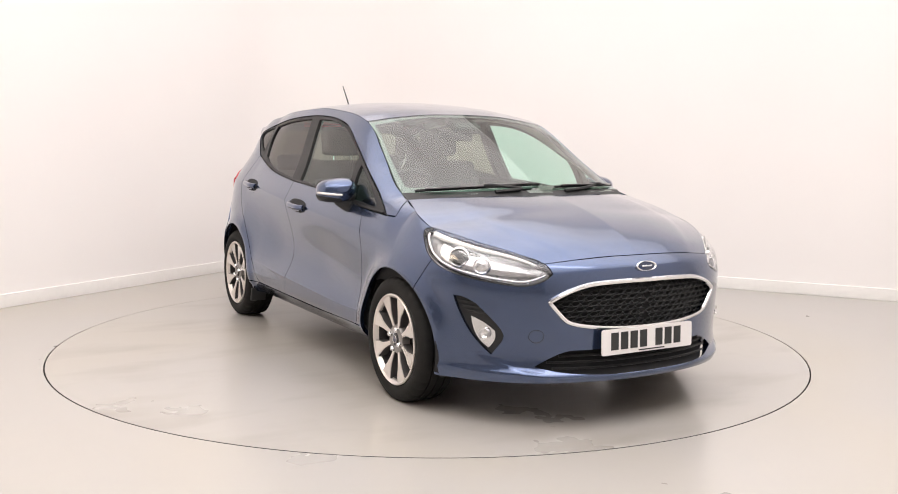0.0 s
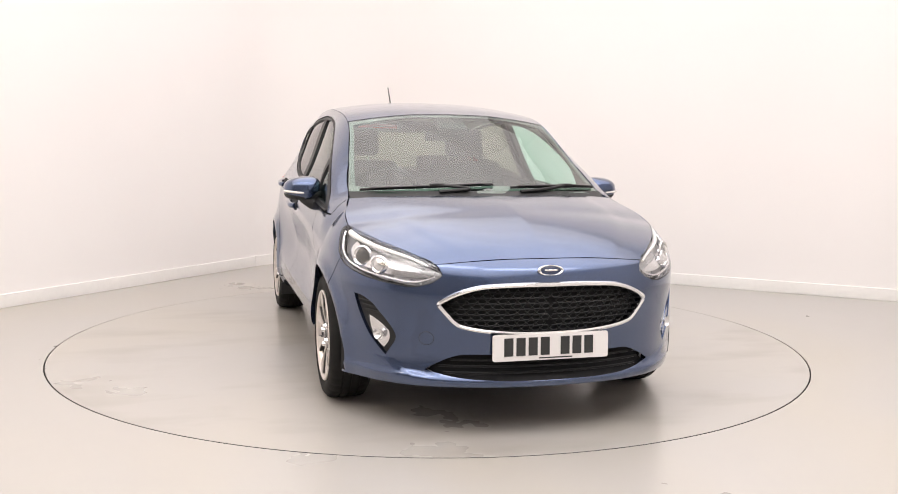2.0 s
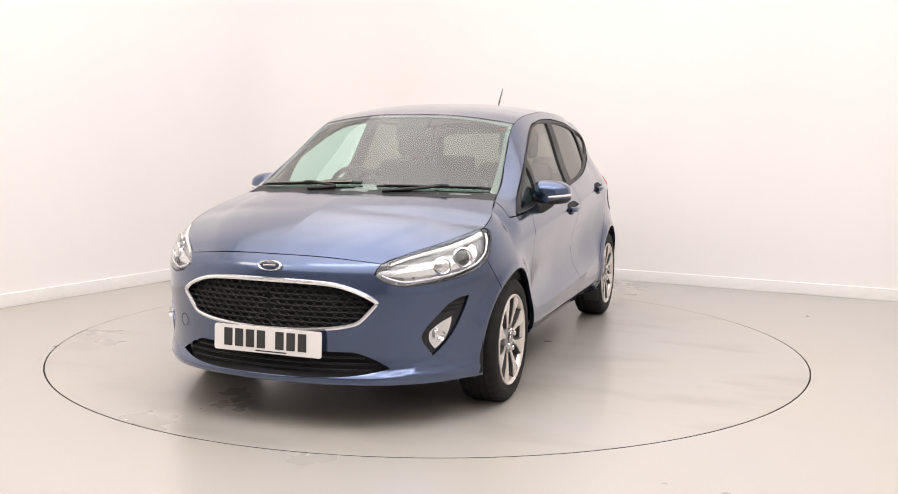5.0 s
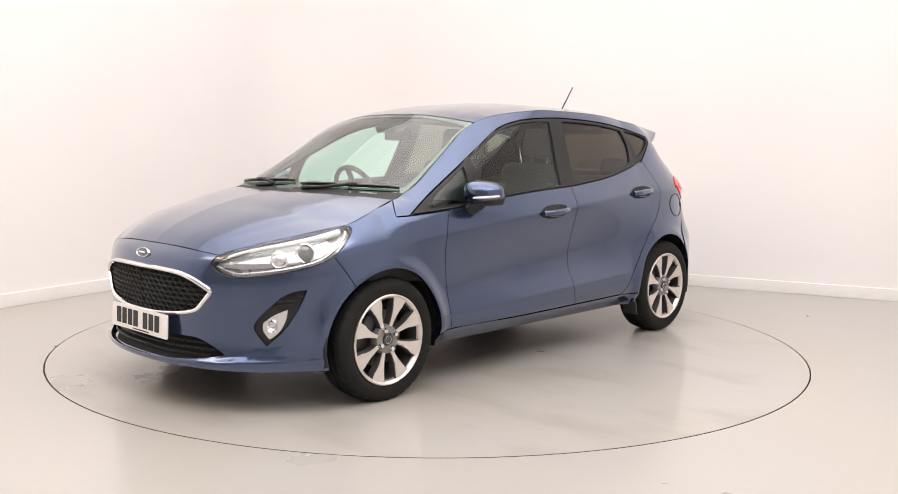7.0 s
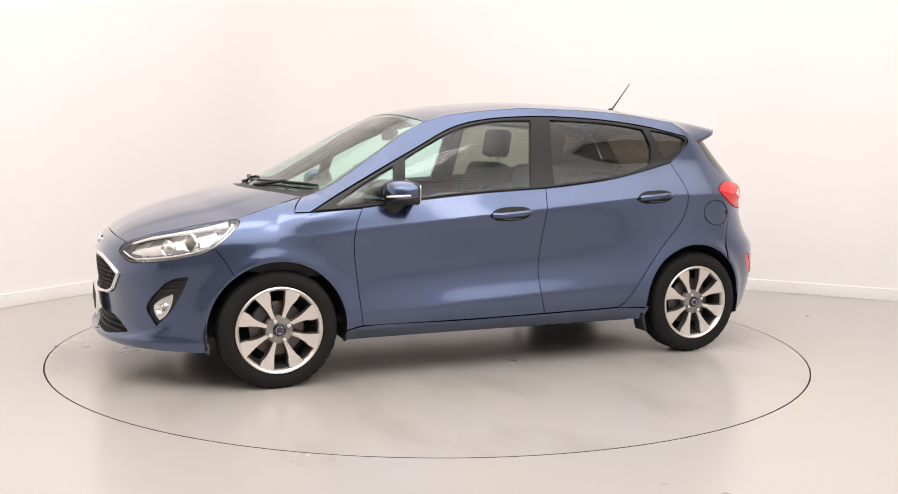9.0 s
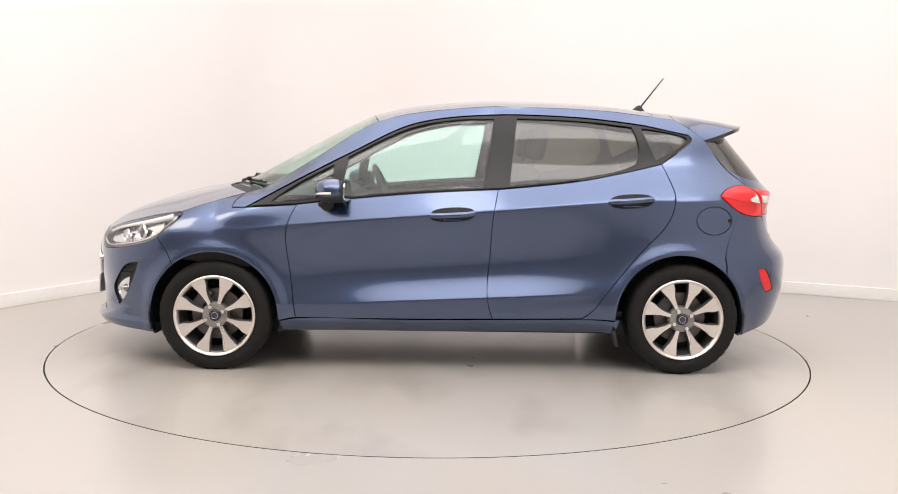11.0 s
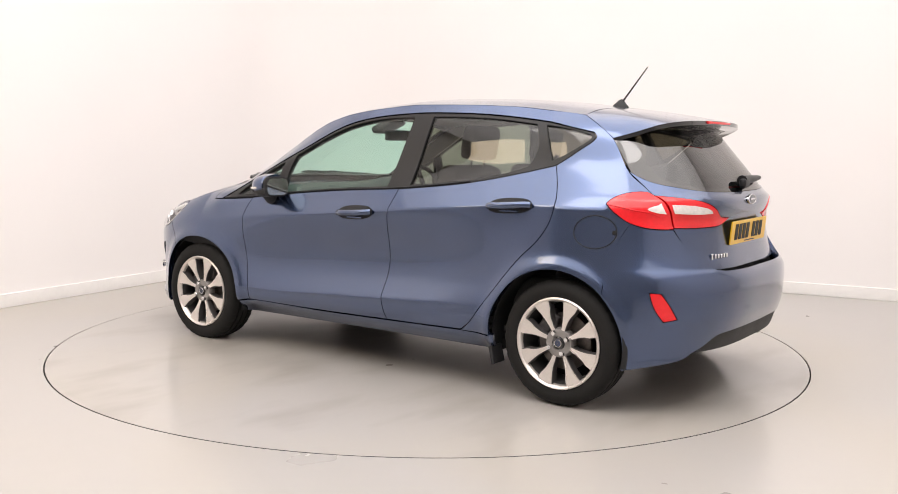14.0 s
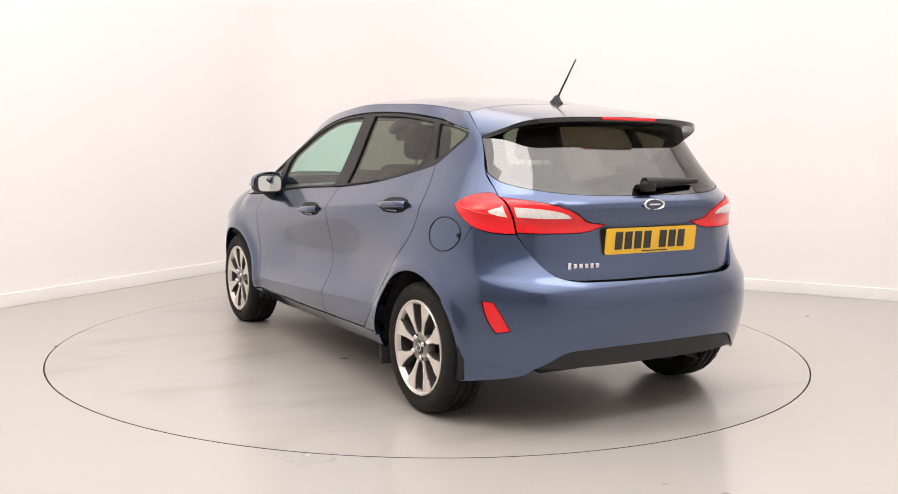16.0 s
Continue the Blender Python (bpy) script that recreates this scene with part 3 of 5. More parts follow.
def bulged(surf, amount):
    def at(s, v):
        q = surf(s, v)
        # a raised middle with a soft crease towards each side
        q[:, 2] += 0.009 * (0.5 + 0.5 * np.tanh((0.70 - s) / 0.05)) * np.sqrt(np.clip(4 * v * (1 - v), 0, 1))
        q[:, 2] += amount * (1 - np.clip(s, 0, 1) ** 2) * 4 * np.clip(v, 0, 1) * (1 - np.clip(v, 0, 1))
        return q
    return at


car = tagged(new("car"), "blue metallic five-door hatchback parked on the turntable", "car")

# shared lines of the body (left half)
HOOD_FRONT = [F(0.0, .738), F(.16, .737), F(.32, .729), F(.47, .715)]
HOOD_SIDE = [F(.47, .715), F(.56, .757), S(-.42, .798), S(-.3, .824), S(-.20, .840)]
HOOD_REAR_SIDE = [S(-.20, .840), S(-.08, .878), S(.05, .917), S(.15, .944)]
LAMP_LOW = [F(.452, .672), F(.485, .646), F(.56, .621), F(.64, .627), S(-.45, .654), S(-.34, .688), S(-.26, .742), S(-.19, .808)]
SEAM_FRONT = [S(-.305, .709), S(-.25, .63), S(ARCHES[0][0] - ARCHES[0][2] * math.sin(.66), ARCHES[0][1] + ARCHES[0][2] * math.cos(.66))]
DOOR_FRONT = [(.436, .889), (.396, .81), (.380, .72), (.400, .53), (.424, .33), (.430, .29)]
B_LINE = [(1.500, .979), (1.472, .83), (1.461, .64), (1.448, .40), (1.478, .294)]
DOOR_REAR = [(2.383, 1.122), (2.432, .997), (2.430, .885), (2.384, .793), (2.24, .64), (2.07, .426), (2.006, .343), (1.95, .302)]
BELT = [(.164, .872), (.436, .889), (.63, .912), (1.06, .953), (1.500, .979), (1.546, .983), (1.921, 1.025), (2.145, 1.067), (2.383, 1.122)]
WINDOW_TIP = [S(2.383, 1.122), S(2.50, 1.205), S(2.55, 1.245), S(2.556, 1.262), S(2.54, 1.282)]
WINDOW_TOP = [S(2.54, 1.282), (2.25, 1.338), (1.961, 1.368), (1.654, 1.380), (1.5, 1.379), (1.189, 1.354), (1.004, 1.311), (.731, 1.177), (.431, 1.02), (.164, .872)]
HATCH_SEAM = [S(2.47, 1.365), S(2.56, 1.31), S(2.63, 1.255), S(2.74, 1.10), S(2.83, 1.03), R(.655, 1.0)]
LAMP_TOP = [S(2.687, .957), S(2.70, .975), S(2.76, 1.006), S(2.84, 1.012), R(.655, 1.0)]
LAMP_BACK = [S(2.687, .957), S(2.735, .915), S(2.80, .872), S(2.87, .852), R(.622, .848)]


def arch_run(i, a0, a1, n=24, to=S):
    cy, cz, r = ARCHES[i]
    pts = []
    for k in range(n + 1):
        a = radians(a0 + (a1 - a0) * k / n)
        y, z = cy + r * math.cos(a), cz + r * math.sin(a)
        pts.append(to(y, z))
    return pts


def build_body():
    G = 0.0020
    # bonnet
    front = curve3(on_skin(HOOD_FRONT))
    side = curve3(on_skin(HOOD_SIDE[:-1] + HOOD_REAR_SIDE))
    rear = curve3([(0, -.055, .966), (.3, -.025, .965), (.52, .05, .958), tuple(on_skin([HOOD_REAR_SIDE[-1]])[0])])
    y0 = float(-NOSE(.738))
    middle = curve3([(0, y0, .738), (0, -.66, .786), (0, -.5, .85), (0, -.3, .908), (0, -.055, .966)])
    hood = bulged(coons(front, rear, middle, side), 0.008)
    square = [(0, 0), (1, 0), (1, 1), (0, 1)]
    panel("bonnet", outline(*[[square[i], square[(i + 1) % 4]] for i in range(4)], step=.02), hood, PAINT, car, "blue metallic bonnet",
          sides=(1, -1), step=.03, gap=.003, thick=.02)
    # roof
    r7 = lambda ys: [(float(RAILS[7][1](y)), y, float(RAILS[7][0](y))) for y in ys]
    tail_edge = tuple(on_skin([S(2.47, 1.365)])[0])
    top_side = curve3(r7([.85, 1.0, 1.25, 1.5, 1.8, 2.1, 2.3]) + [tail_edge])
    top_mid = curve3([(0, .80, 1.385), (0, .95, 1.418), (0, 1.2, 1.455), (0, 1.5, 1.474), (0, 1.8, 1.472), (0, 2.1, 1.456), (0, 2.47, 1.416)])
    e = r7([.85])[0]
    top_front = curve3([(0, .80, 1.385), (.2, .804, 1.381), (.4, .82, 1.363), e])
    top_rear = curve3([(0, 2.47, 1.416), (.25, 2.47, 1.408), (.42, 2.47, 1.394), tail_edge])
    roof = coons(top_front, top_rear, top_mid, top_side)
    panel("roof", outline(*[[square[i], square[(i + 1) % 4]] for i in range(4)], step=.02), roof, PAINT, car, "blue metallic roof panel",
          sides=(1, -1), step=.03, gap=.002, thick=.02)
    # windscreen
    low = tuple(on_skin([(.215, float(RAILS[7][0](.215)))])[0])
    ws_low = curve3([(0, .0, .972), (.3, .03, .971), (.52, .10, .968), low])
    ws_mid = curve3([(0, .0, .972), (0, .2, 1.082), (0, .42, 1.198), (0, .62, 1.300), (0, .80, 1.385)])
    ws_side = curve3([low] + r7([.3, .45, .6, .72, .85]))
    screen = coons(ws_low, top_front, ws_mid, ws_side)
    rect = lambda a, b, c, d: outline([(a, b), (c, b)], [(c, b), (c, d)], [(c, d), (a, d)], [(a, d), (a, b)], step=.03)
    inner = outline([(0, .02), (.80, .05), (.925, .10)], [(.925, .10), (.945, .5), (.945, .93)], [(.945, .93), (.5, .965), (0, .955)], [(0, .955), (0, .02)], step=.03)
    panel("windscreen", rect(0, .0, 1, 1), screen, WINDSCREEN, car, "green-tinted laminated windscreen", sides=(1, -1), step=.04, thick=0, gap=.006).visible_shadow = False
    # the broad lower band also stands in for the dashboard's dark reflection
    border = outline([(0, 0), (1, 0)], [(1, 0), (1, 1)], [(1, 1), (0, 1)], [(0, 1), (0, .965)],
                     [(0, .965), (.5, .97), (.955, .94)], [(.955, .94), (.955, .5), (.94, .13)], [(.94, .13), (.80, .105), (0, .10)], step=.03)
    panel("windscreen_border", border, screen, GLOSSBLACK, car, "black printed glass edge, widened below for the dark dashboard reflection", sides=(1, -1), step=.03, thick=.012, lift=-.006, gap=.003)
    # front wings
    wing = outline(SEAM_FRONT[::-1], [SEAM_FRONT[0], S(-.26, .742), S(-.19, .808)], [S(-.19, .808), S(-.178, .828), S(-.20, .840)], HOOD_REAR_SIDE, [HOOD_REAR_SIDE[-1], (.10, .90), (.088, .866)],
                   [(.088, .868), (.164, .870), (.436, .887)], DOOR_FRONT, [(.43, .29), (.345, .275)], arch_run(0, -3, 127.8)[:-1], step=.02)
    both("front_wing", wing, skin, PAINT, car, "blue metallic front wing with a rounded wheel arch", gap=G, step=.025)
    # doors
    bl = [q for q in BELT if .436 <= q[0] <= 1.5]
    fdoor = outline(DOOR_FRONT[::-1], bl, B_LINE, [B_LINE[-1], (1.0, .288), (.43, .29)], step=.02)
    rdoor = outline(B_LINE[::-1], [q for q in BELT if q[0] >= 1.5][:-1] + [S(2.383, 1.122)], [S(*q) for q in DOOR_REAR], [DOOR_REAR[-1], (1.7, .297), (1.478, .294)], step=.02)
    doors = both("front_door", fdoor, skin, PAINT, car, "blue metallic front door with a sculpted flank", gap=G, step=.022)
    doors += both("rear_door", rdoor, skin, PAINT, car, "blue metallic rear door with a sculpted flank", gap=G, step=.022)
    # sills
    both("sill", outline([(.335, .205), (2.130, .215)], [(2.130, .215), (2.146, .29)], [(1.95, .297), (1.478, .289), (1.0, .283), (.43, .285), (.345, .27)], [(.345, .27), (.335, .205)]), skin, PAINT, car, "blue painted sill below the doors", gap=G, step=.03)
    # body side: windscreen pillar, roof rail, rear quarter
    rail = [(y, float(RAILS[7][0](y))) for y in (.16, .2, .3, .45, .6, .75, .85, 1.0, 1.25, 1.5, 1.8, 2.1, 2.3)]
    quarter = outline([HOOD_REAR_SIDE[-1]] + rail[1:] + [S(2.40, 1.376), S(2.47, 1.365)], HATCH_SEAM, LAMP_TOP[::-1], LAMP_BACK[:3], [S(2.80, .872), S(2.755, .78), S(2.715, .64)],
                      arch_run(1, 44, 192), [(2.138, .237), (2.150, .295)], [(1.95, .297), *[S(*q) for q in DOOR_REAR[::-1][1:]]], WINDOW_TIP, WINDOW_TOP, [(.164, .872), (.088, .870)],
                      [(.088, .870), (.104, .905), HOOD_REAR_SIDE[-1]], step=.02)
    sides = both("body_side", quarter, skin, PAINT, car, "blue metallic body side with roof rail and rear quarter", gap=G, step=.024)
    # side windows in a black surround
    dlo = outline(BELT[:-1] + [S(2.383, 1.122)], WINDOW_TIP, WINDOW_TOP, step=.02)
    tri = outline([(.30, .905), (.60, .932)], [(.60, .932), (.622, 1.098)], [(.622, 1.098), (.43, .995), (.30, .905)])
    fwin = outline([(.668, .935), (1.06, .972), (1.412, .995)], [(1.412, .995), (1.45, 1.20), (1.475, 1.352)], [(1.475, 1.352), (1.22, 1.340), (1.02, 1.295), (.70, 1.140)], [(.70, 1.140), (.668, .935)])
    rwin = outline([(1.566, 1.005), (1.93, 1.048), (2.15, 1.092), (2.235, 1.122)], [(2.235, 1.122), (2.262, 1.20), (2.228, 1.318)], [(2.228, 1.318), (1.96, 1.346), (1.606, 1.357)], [(1.606, 1.357), (1.566, 1.005)])
    qwin = outline([S(2.285, 1.312), S(2.355, 1.150)], [S(2.355, 1.150), S(2.47, 1.210), S(2.525, 1.250)], [S(2.525, 1.250), S(2.528, 1.265), S(2.515, 1.272)], [S(2.515, 1.272), S(2.40, 1.298), S(2.285, 1.312)])
    both("window_surround", dlo, skin, BLACK, car, "black window surround and door pillars", holes=[tri, fwin, rwin, qwin], gap=.004, lift=-.003, thick=.03, step=.03)
    for name, poly, mat, text in (("quarterlight", tri, SIDEGLASS, "small triangular tinted pane"), ("front_window", fwin, SIDEGLASS, "green-tinted front door window"),
                                  ("rear_window", rwin, PRIVACY, "dark privacy glass of the rear door"), ("quarterlight", qwin, PRIVACY, "small dark rear quarter pane")):
        for ob in both(name, poly, skin, mat, car, text, gap=-.004, lift=-.012, thick=0, step=.05):
            ob.visible_shadow = False
    # bright belt moulding
    for s in (1, -1):
        pts = skin(np.linspace(.20, 1.93, 50), pchip([q[0] for q in BELT[:8]], [q[1] for q in BELT[:8]])(np.linspace(.20, 1.93, 50)) + .007)
        fit_part("belt_moulding", tube([(x * s, y, z) for x, y, z in pts + np.array([.001, 0, 0])], .005, 6), BLACK, car, "thin black belt moulding")
    return hood, roof, screen, top_mid, tail_edge


HOOD_SURF, ROOF_SURF, SCREEN_SURF, TOP_MID, TAIL_EDGE = build_body()


def build_front():
    G = 0.0012
    grille = outline([F(0, .637), F(.20, .635), F(.31, .626), F(.40, .598), F(.462, .563)], [F(.462, .563), F(.468, .553), F(.462, .543)],
                     [F(.462, .543), F(.43, .505), F(.395, .470), F(.35, .455), F(.20, .436), F(0, .430)], [F(0, .430), F(0, .637)], step=.02)
    intake = outline([F(0, .342), F(.37, .340)], [F(.37, .340), F(.42, .325), F(.515, .272)], [F(.515, .272), F(.40, .250), F(.2, .238), F(0, .234)], [F(0, .234), F(0, .342)], step=.02)
    fog = outline([S(-.425, .565), S(-.47, .560), S(-.52, .535)], [S(-.52, .535), S(-.60, .425), S(-.605, .40), S(-.595, .37)], [S(-.595, .37), S(-.565, .318)], [S(-.565, .318), S(-.50, .40), S(-.44, .52), S(-.425, .565)], step=.012)
    bottom = [F(0, .205), F(.3, .206), F(.6, .20), S(-.42, .195), S(-.332, .195)]
    # the grille and intake openings reach the middle, so the half outline runs round them
    g_run = [F(0, .637), F(.20, .635), F(.31, .626), F(.40, .598), F(.462, .563)], [F(.462, .563), F(.468, .553), F(.462, .543)], [F(.462, .543), F(.43, .505), F(.395, .470), F(.35, .455), F(.20, .436), F(0, .430)]
    i_run = [F(0, .342), F(.37, .340)], [F(.37, .340), F(.42, .325), F(.515, .272)], [F(.515, .272), F(.40, .250), F(.2, .238), F(0, .234)]
    bumper = outline(bottom, arch_run(0, 196, 127.8), SEAM_FRONT[::-1], [SEAM_FRONT[0]] + LAMP_LOW[:6][::-1], [F(.452, .672), F(.458, .695), F(.47, .715)], HOOD_FRONT[::-1],
                     [HOOD_FRONT[0], F(0, .637)], *g_run, [F(0, .430), F(0, .342)], *i_run, [F(0, .234), F(0, .205)], step=.02)
    panel("front_bumper", bumper, skin, PAINT, car, "blue metallic front bumper", sides=(1, -1), holes=[fog], gap=G, step=.022, thick=.03)
    # grille: bright surround, dark mesh of hexagon bars
    inner_g = shrink(grille, .012)
    panel("grille_backing", grille, skin, DARK, car, "black grille backing", sides=(1, -1), lift=-.035, thick=0, step=.03)
    for s in (1, -1):
        rim3 = []
        for run in g_run:
            rim3 += smooth_line(list(run), .02)
        rim3.append(F(0, .430))
        pts = skin(np.array([a for a, b in rim3]), np.array([b for a, b in rim3]))
        fit_part("grille_surround", tube([(x * s, y - .004, z) for x, y, z in pts], .0105, 8), CHROME, car, "chrome grille surround")
    bars = []
    poly = np.array(shrink(grille, .006))
    dz, dx = .0235, .042
    for row in range(10):
        z0 = .427 + dz * row
        for col in range(-14, 15):
            x0 = (col + .5 * (row % 2)) * dx
            a = F(abs(x0), z0)
            if not inside(poly, np.array([a]))[0]:
                continue
            ring = [(x0 - dx * .5, z0), (x0 - dx * .22, z0 + dz * .46), (x0 + dx * .22, z0 + dz * .46), (x0 + dx * .5, z0), (x0 + dx * .22, z0 - dz * .46), (x0 - dx * .22, z0 - dz * .46)]
            pts = []
            for x, z in ring:
                q = skin(*[np.array([w]) for w in F(min(abs(x), .46), z)])[0]
                pts.append((math.copysign(q[0], x), q[1] + .012, q[2]))
            v, f = tube(pts, .0042, 4, closed=True)
            bars.append((v, f))
    fit_part("grille_mesh", joined(*bars), BLACK, car, "black honeycomb grille mesh", smooth=0)
    # lower intake with slats
    panel("intake_backing", intake, skin, DARK, car, "black lower intake", sides=(1, -1), lift=-.04, thick=0, step=.03)
    for z0, half in ((.262, .44), (.288, .46), (.315, .41)):
        pts = [skin(*[np.array([w]) for w in F(abs(x), z0)])[0] * (math.copysign(1, x), 1, 1) + (0, .018, 0) for x in np.linspace(-half, half, 41)]
        fit_part("intake_slat", tube(pts, .0055, 6), BLACK, car, "black intake slat")
    # fog lamps
    for s in (1, -1):
        panel("fog_pocket", fog, skin, PLASTIC, car, "black fog lamp recess with ribs", sides=(s,), lift=-.016, thick=0, step=.02)
        lens = outline([S(-.495, .478), S(-.545, .452), S(-.578, .42)], [S(-.578, .42), S(-.578, .385), S(-.556, .345)], [S(-.556, .345), S(-.53, .37), S(-.505, .42), S(-.495, .478)], step=.01)
        panel("fog_lamp", lens, skin, REFLECTOR, car, "bright fog lamp reflector", sides=(s,), lift=-.012, thick=.01, step=.012)
        pane = panel("fog_lens", lens, skin, CLEAR, car, "clear fog lamp lens", sides=(s,), lift=-.004, thick=0, step=.02)
        pane.visible_shadow = False
        c = skin(*[np.array([w]) for w in S(-.545, .405)])[0] * (s, 1, 1)
        fit_part("fog_bulb_hood", lathe([(.001, -.006), (.012, -.004), (.018, .002), (.024, .010)], 20, "x"), CHROME, car,
                 m=Matrix.Translation(c) @ Vector((s * .55, -.83, 0)).to_track_quat("X", "Z").to_matrix().to_4x4())
        for k in range(3):
            y0, z0 = -.475 - .018 * k, .545 - .020 * k
            a, b = S(y0 + .035, z0 - .004), S(y0 - .045, z0 - .010)
            p = [skin(np.array([a[0] + (b[0] - a[0]) * t]), np.array([a[1] + (b[1] - a[1]) * t]))[0] * (s, 1, 1) + (-.008 * s, .006, 0) for t in np.linspace(0, 1, 6)]
            fit_part("fog_rib", tube(p, .004, 6), PLASTIC, car)
    # headlamps
    lamp = outline(HOOD_SIDE, [S(-.20, .840), S(-.178, .828), S(-.19, .808)], LAMP_LOW[::-1], [F(.452, .672), F(.458, .695), F(.47, .715)], step=.012)
    for s in (1, -1):
        bowl = panel("headlamp", lamp, skin, LAMPGREY, car, "headlamp with bright reflector and white light strip", sides=(s,), lift=-.045, thick=0, step=.02, gap=.004)
        rimp = panel("lamp_bezel", lamp, skin, LAMPWHITE, bowl, "white and chrome lamp bezel", sides=(s,), holes=[shrink(lamp, .012)], lift=-.012, thick=.03, step=.02, gap=.006)
        inner = shrink(lamp, .03)
        eye_poly = outline([F(.50, .668), F(.60, .66), S(-.44, .69), S(-.35, .715)], [S(-.35, .715), S(-.30, .765), S(-.30, .80)], [S(-.30, .80), S(-.40, .765), F(.60, .715), F(.50, .668)], step=.012)
        panel("lamp_reflector", eye_poly, skin, REFLECTOR, bowl, "bright faceted reflector", sides=(s,), lift=-.034, thick=.01, step=.018)
        for (py, pz, rad) in ((-.425, .728, .040), (-.525, .700, .034)):
            c = skin(*[np.array([w]) for w in S(py, pz)])[0] * (s, 1, 1)
            way = Vector((s * .62, -.78, .12)).normalized()
            m = Matrix.Translation(Vector(c) - way * .034) @ way.to_track_quat("X", "Z").to_matrix().to_4x4()
            fit_part("projector_ring", lathe([(rad, .0), (rad + .006, .012), (rad, .018), (rad - .006, .012)], 36, "x", True), CHROME, bowl, m=m)
            fit_part("projector_lens", lathe([(rad - .005, .004), (rad * .75, .014), (rad * .4, .020), (.001, .022)], 32, "x"), REFLECTOR if rad < .036 else GLOSSBLACK, bowl, m=m)
        strip = [F(.485, .664), F(.56, .638), F(.64, .643), S(-.45, .670), S(-.35, .702), S(-.28, .748), S(-.225, .80), S(-.215, .822)]
        q = smooth_line(strip, .012)
        pts = skin(np.array([a for a, b in q]), np.array([b for a, b in q])) * (s, 1, 1)
        fit_part("daylight_strip", tube([Vector(p) + Vector((-s * .010, .010, .002)) for p in pts], .0055, 8), REFLECTOR, bowl, "white daytime light strip")
        top = smooth_line([F(.51, .715), F(.56, .738), S(-.42, .780), S(-.3, .806), S(-.225, .824)], .012)
        pts = skin(np.array([a for a, b in top]), np.array([b for a, b in top])) * (s, 1, 1)
        fit_part("upper_strip", tube([Vector(p) + Vector((-s * .012, .010, -.009)) for p in pts], .005, 8, taper=.0145), LAMPWHITE, bowl, "broad white light guide along the lamp's top")
        cover = panel("lamp_cover", lamp, skin, CLEAR, bowl, "clear headlamp cover", sides=(s,), gap=.003, thick=0, step=.025, lift=.001)
        cover.visible_shadow = False
        edge = [tuple(q) for q in skin(np.array([a for a, b in lamp]), np.array([b for a, b in lamp])) * (s, 1, 1)]
        fit_part("lamp_seal", tube([Vector(q) + Vector((-s * .004, .004, -.001)) for q in edge], .0035, 5, closed=True), BLACK, bowl)
    # round tow-eye cover
    c = skin(*[np.array([w]) for w in F(.51, .40)])[0] * (-1, 1, 1)
    ring = [skin(*[np.array([w]) for w in F(.51 + .028 * math.cos(a), .405 + .028 * math.sin(a))])[0] * (-1, 1, 1) for a in np.linspace(0, 2 * math.pi, 33)[:-1]]
    fit_part("tow_eye_cover", tube(ring, .0015, 5, closed=True), SEAL, car, "round tow-eye cover seam")
    return lamp


build_front()


def at_skin(uv, s=1, lift=0.0):
    u, z = np.array([uv[0]]), np.array([uv[1]])
    p, n = skin(u, z)[0], normals_of(skin, u, z)[0]
    return (p + n * lift) * (s, 1, 1), n * (s, 1, 1)


def skin_line(uvs, s=1, lift=0.0, step=0.015):
    q = smooth_line(list(uvs), step) + [uvs[-1]]
    u, z = np.array([a for a, b in q]), np.array([b for a, b in q])
    return [tuple(p) for p in (skin(u, z) + normals_of(skin, u, z) * lift) * (s, 1, 1)]


def rounded_plate(bm, w, h, t, r=0.01):
    """A flat plate with rounded corners in x and z, t thick along y."""
    ring = []
    for cx, cz, a0 in ((w / 2 - r, h / 2 - r, 0), (-w / 2 + r, h / 2 - r, 90), (-w / 2 + r, -h / 2 + r, 180), (w / 2 - r, -h / 2 + r, 270)):
        for k in range(5):
            a = radians(a0 + 22.5 * k)
            ring.append((cx + r * math.cos(a), cz + r * math.sin(a)))
    a = [bm.verts.new((x, 0, z)) for x, z in ring]
    b = [bm.verts.new((x, t, z)) for x, z in ring]
    bm.faces.new(a)
    bm.faces.new(b[::-1])
    for i in range(len(ring)):
        j = (i + 1) % len(ring)
        bm.faces.new((a[i], b[i], b[j], a[j]))


def number_plate(name, face, m, parent, label):
    bm = bmesh.new()
    rounded_plate(bm, .520, .112, .006)
    plate = fit_part(name, bm, face, parent, label, m=m, smooth=0)
    for x in (-.190, -.136, -.082, -.028, .062, .116, .170):
        bm = bmesh.new()
        box(bm, x, -.0012, .003, .040, .0024, .076)
        fit_part("plate_bar", bm, SEAL, plate, m=m, smooth=0)
    bm = bmesh.new()
    box(bm, .02, -.0008, -.047, .15, .0016, .005)
    fit_part("plate_caption", bm, SEAL, plate, "fine caption bar", m=m, smooth=0)
    return plate


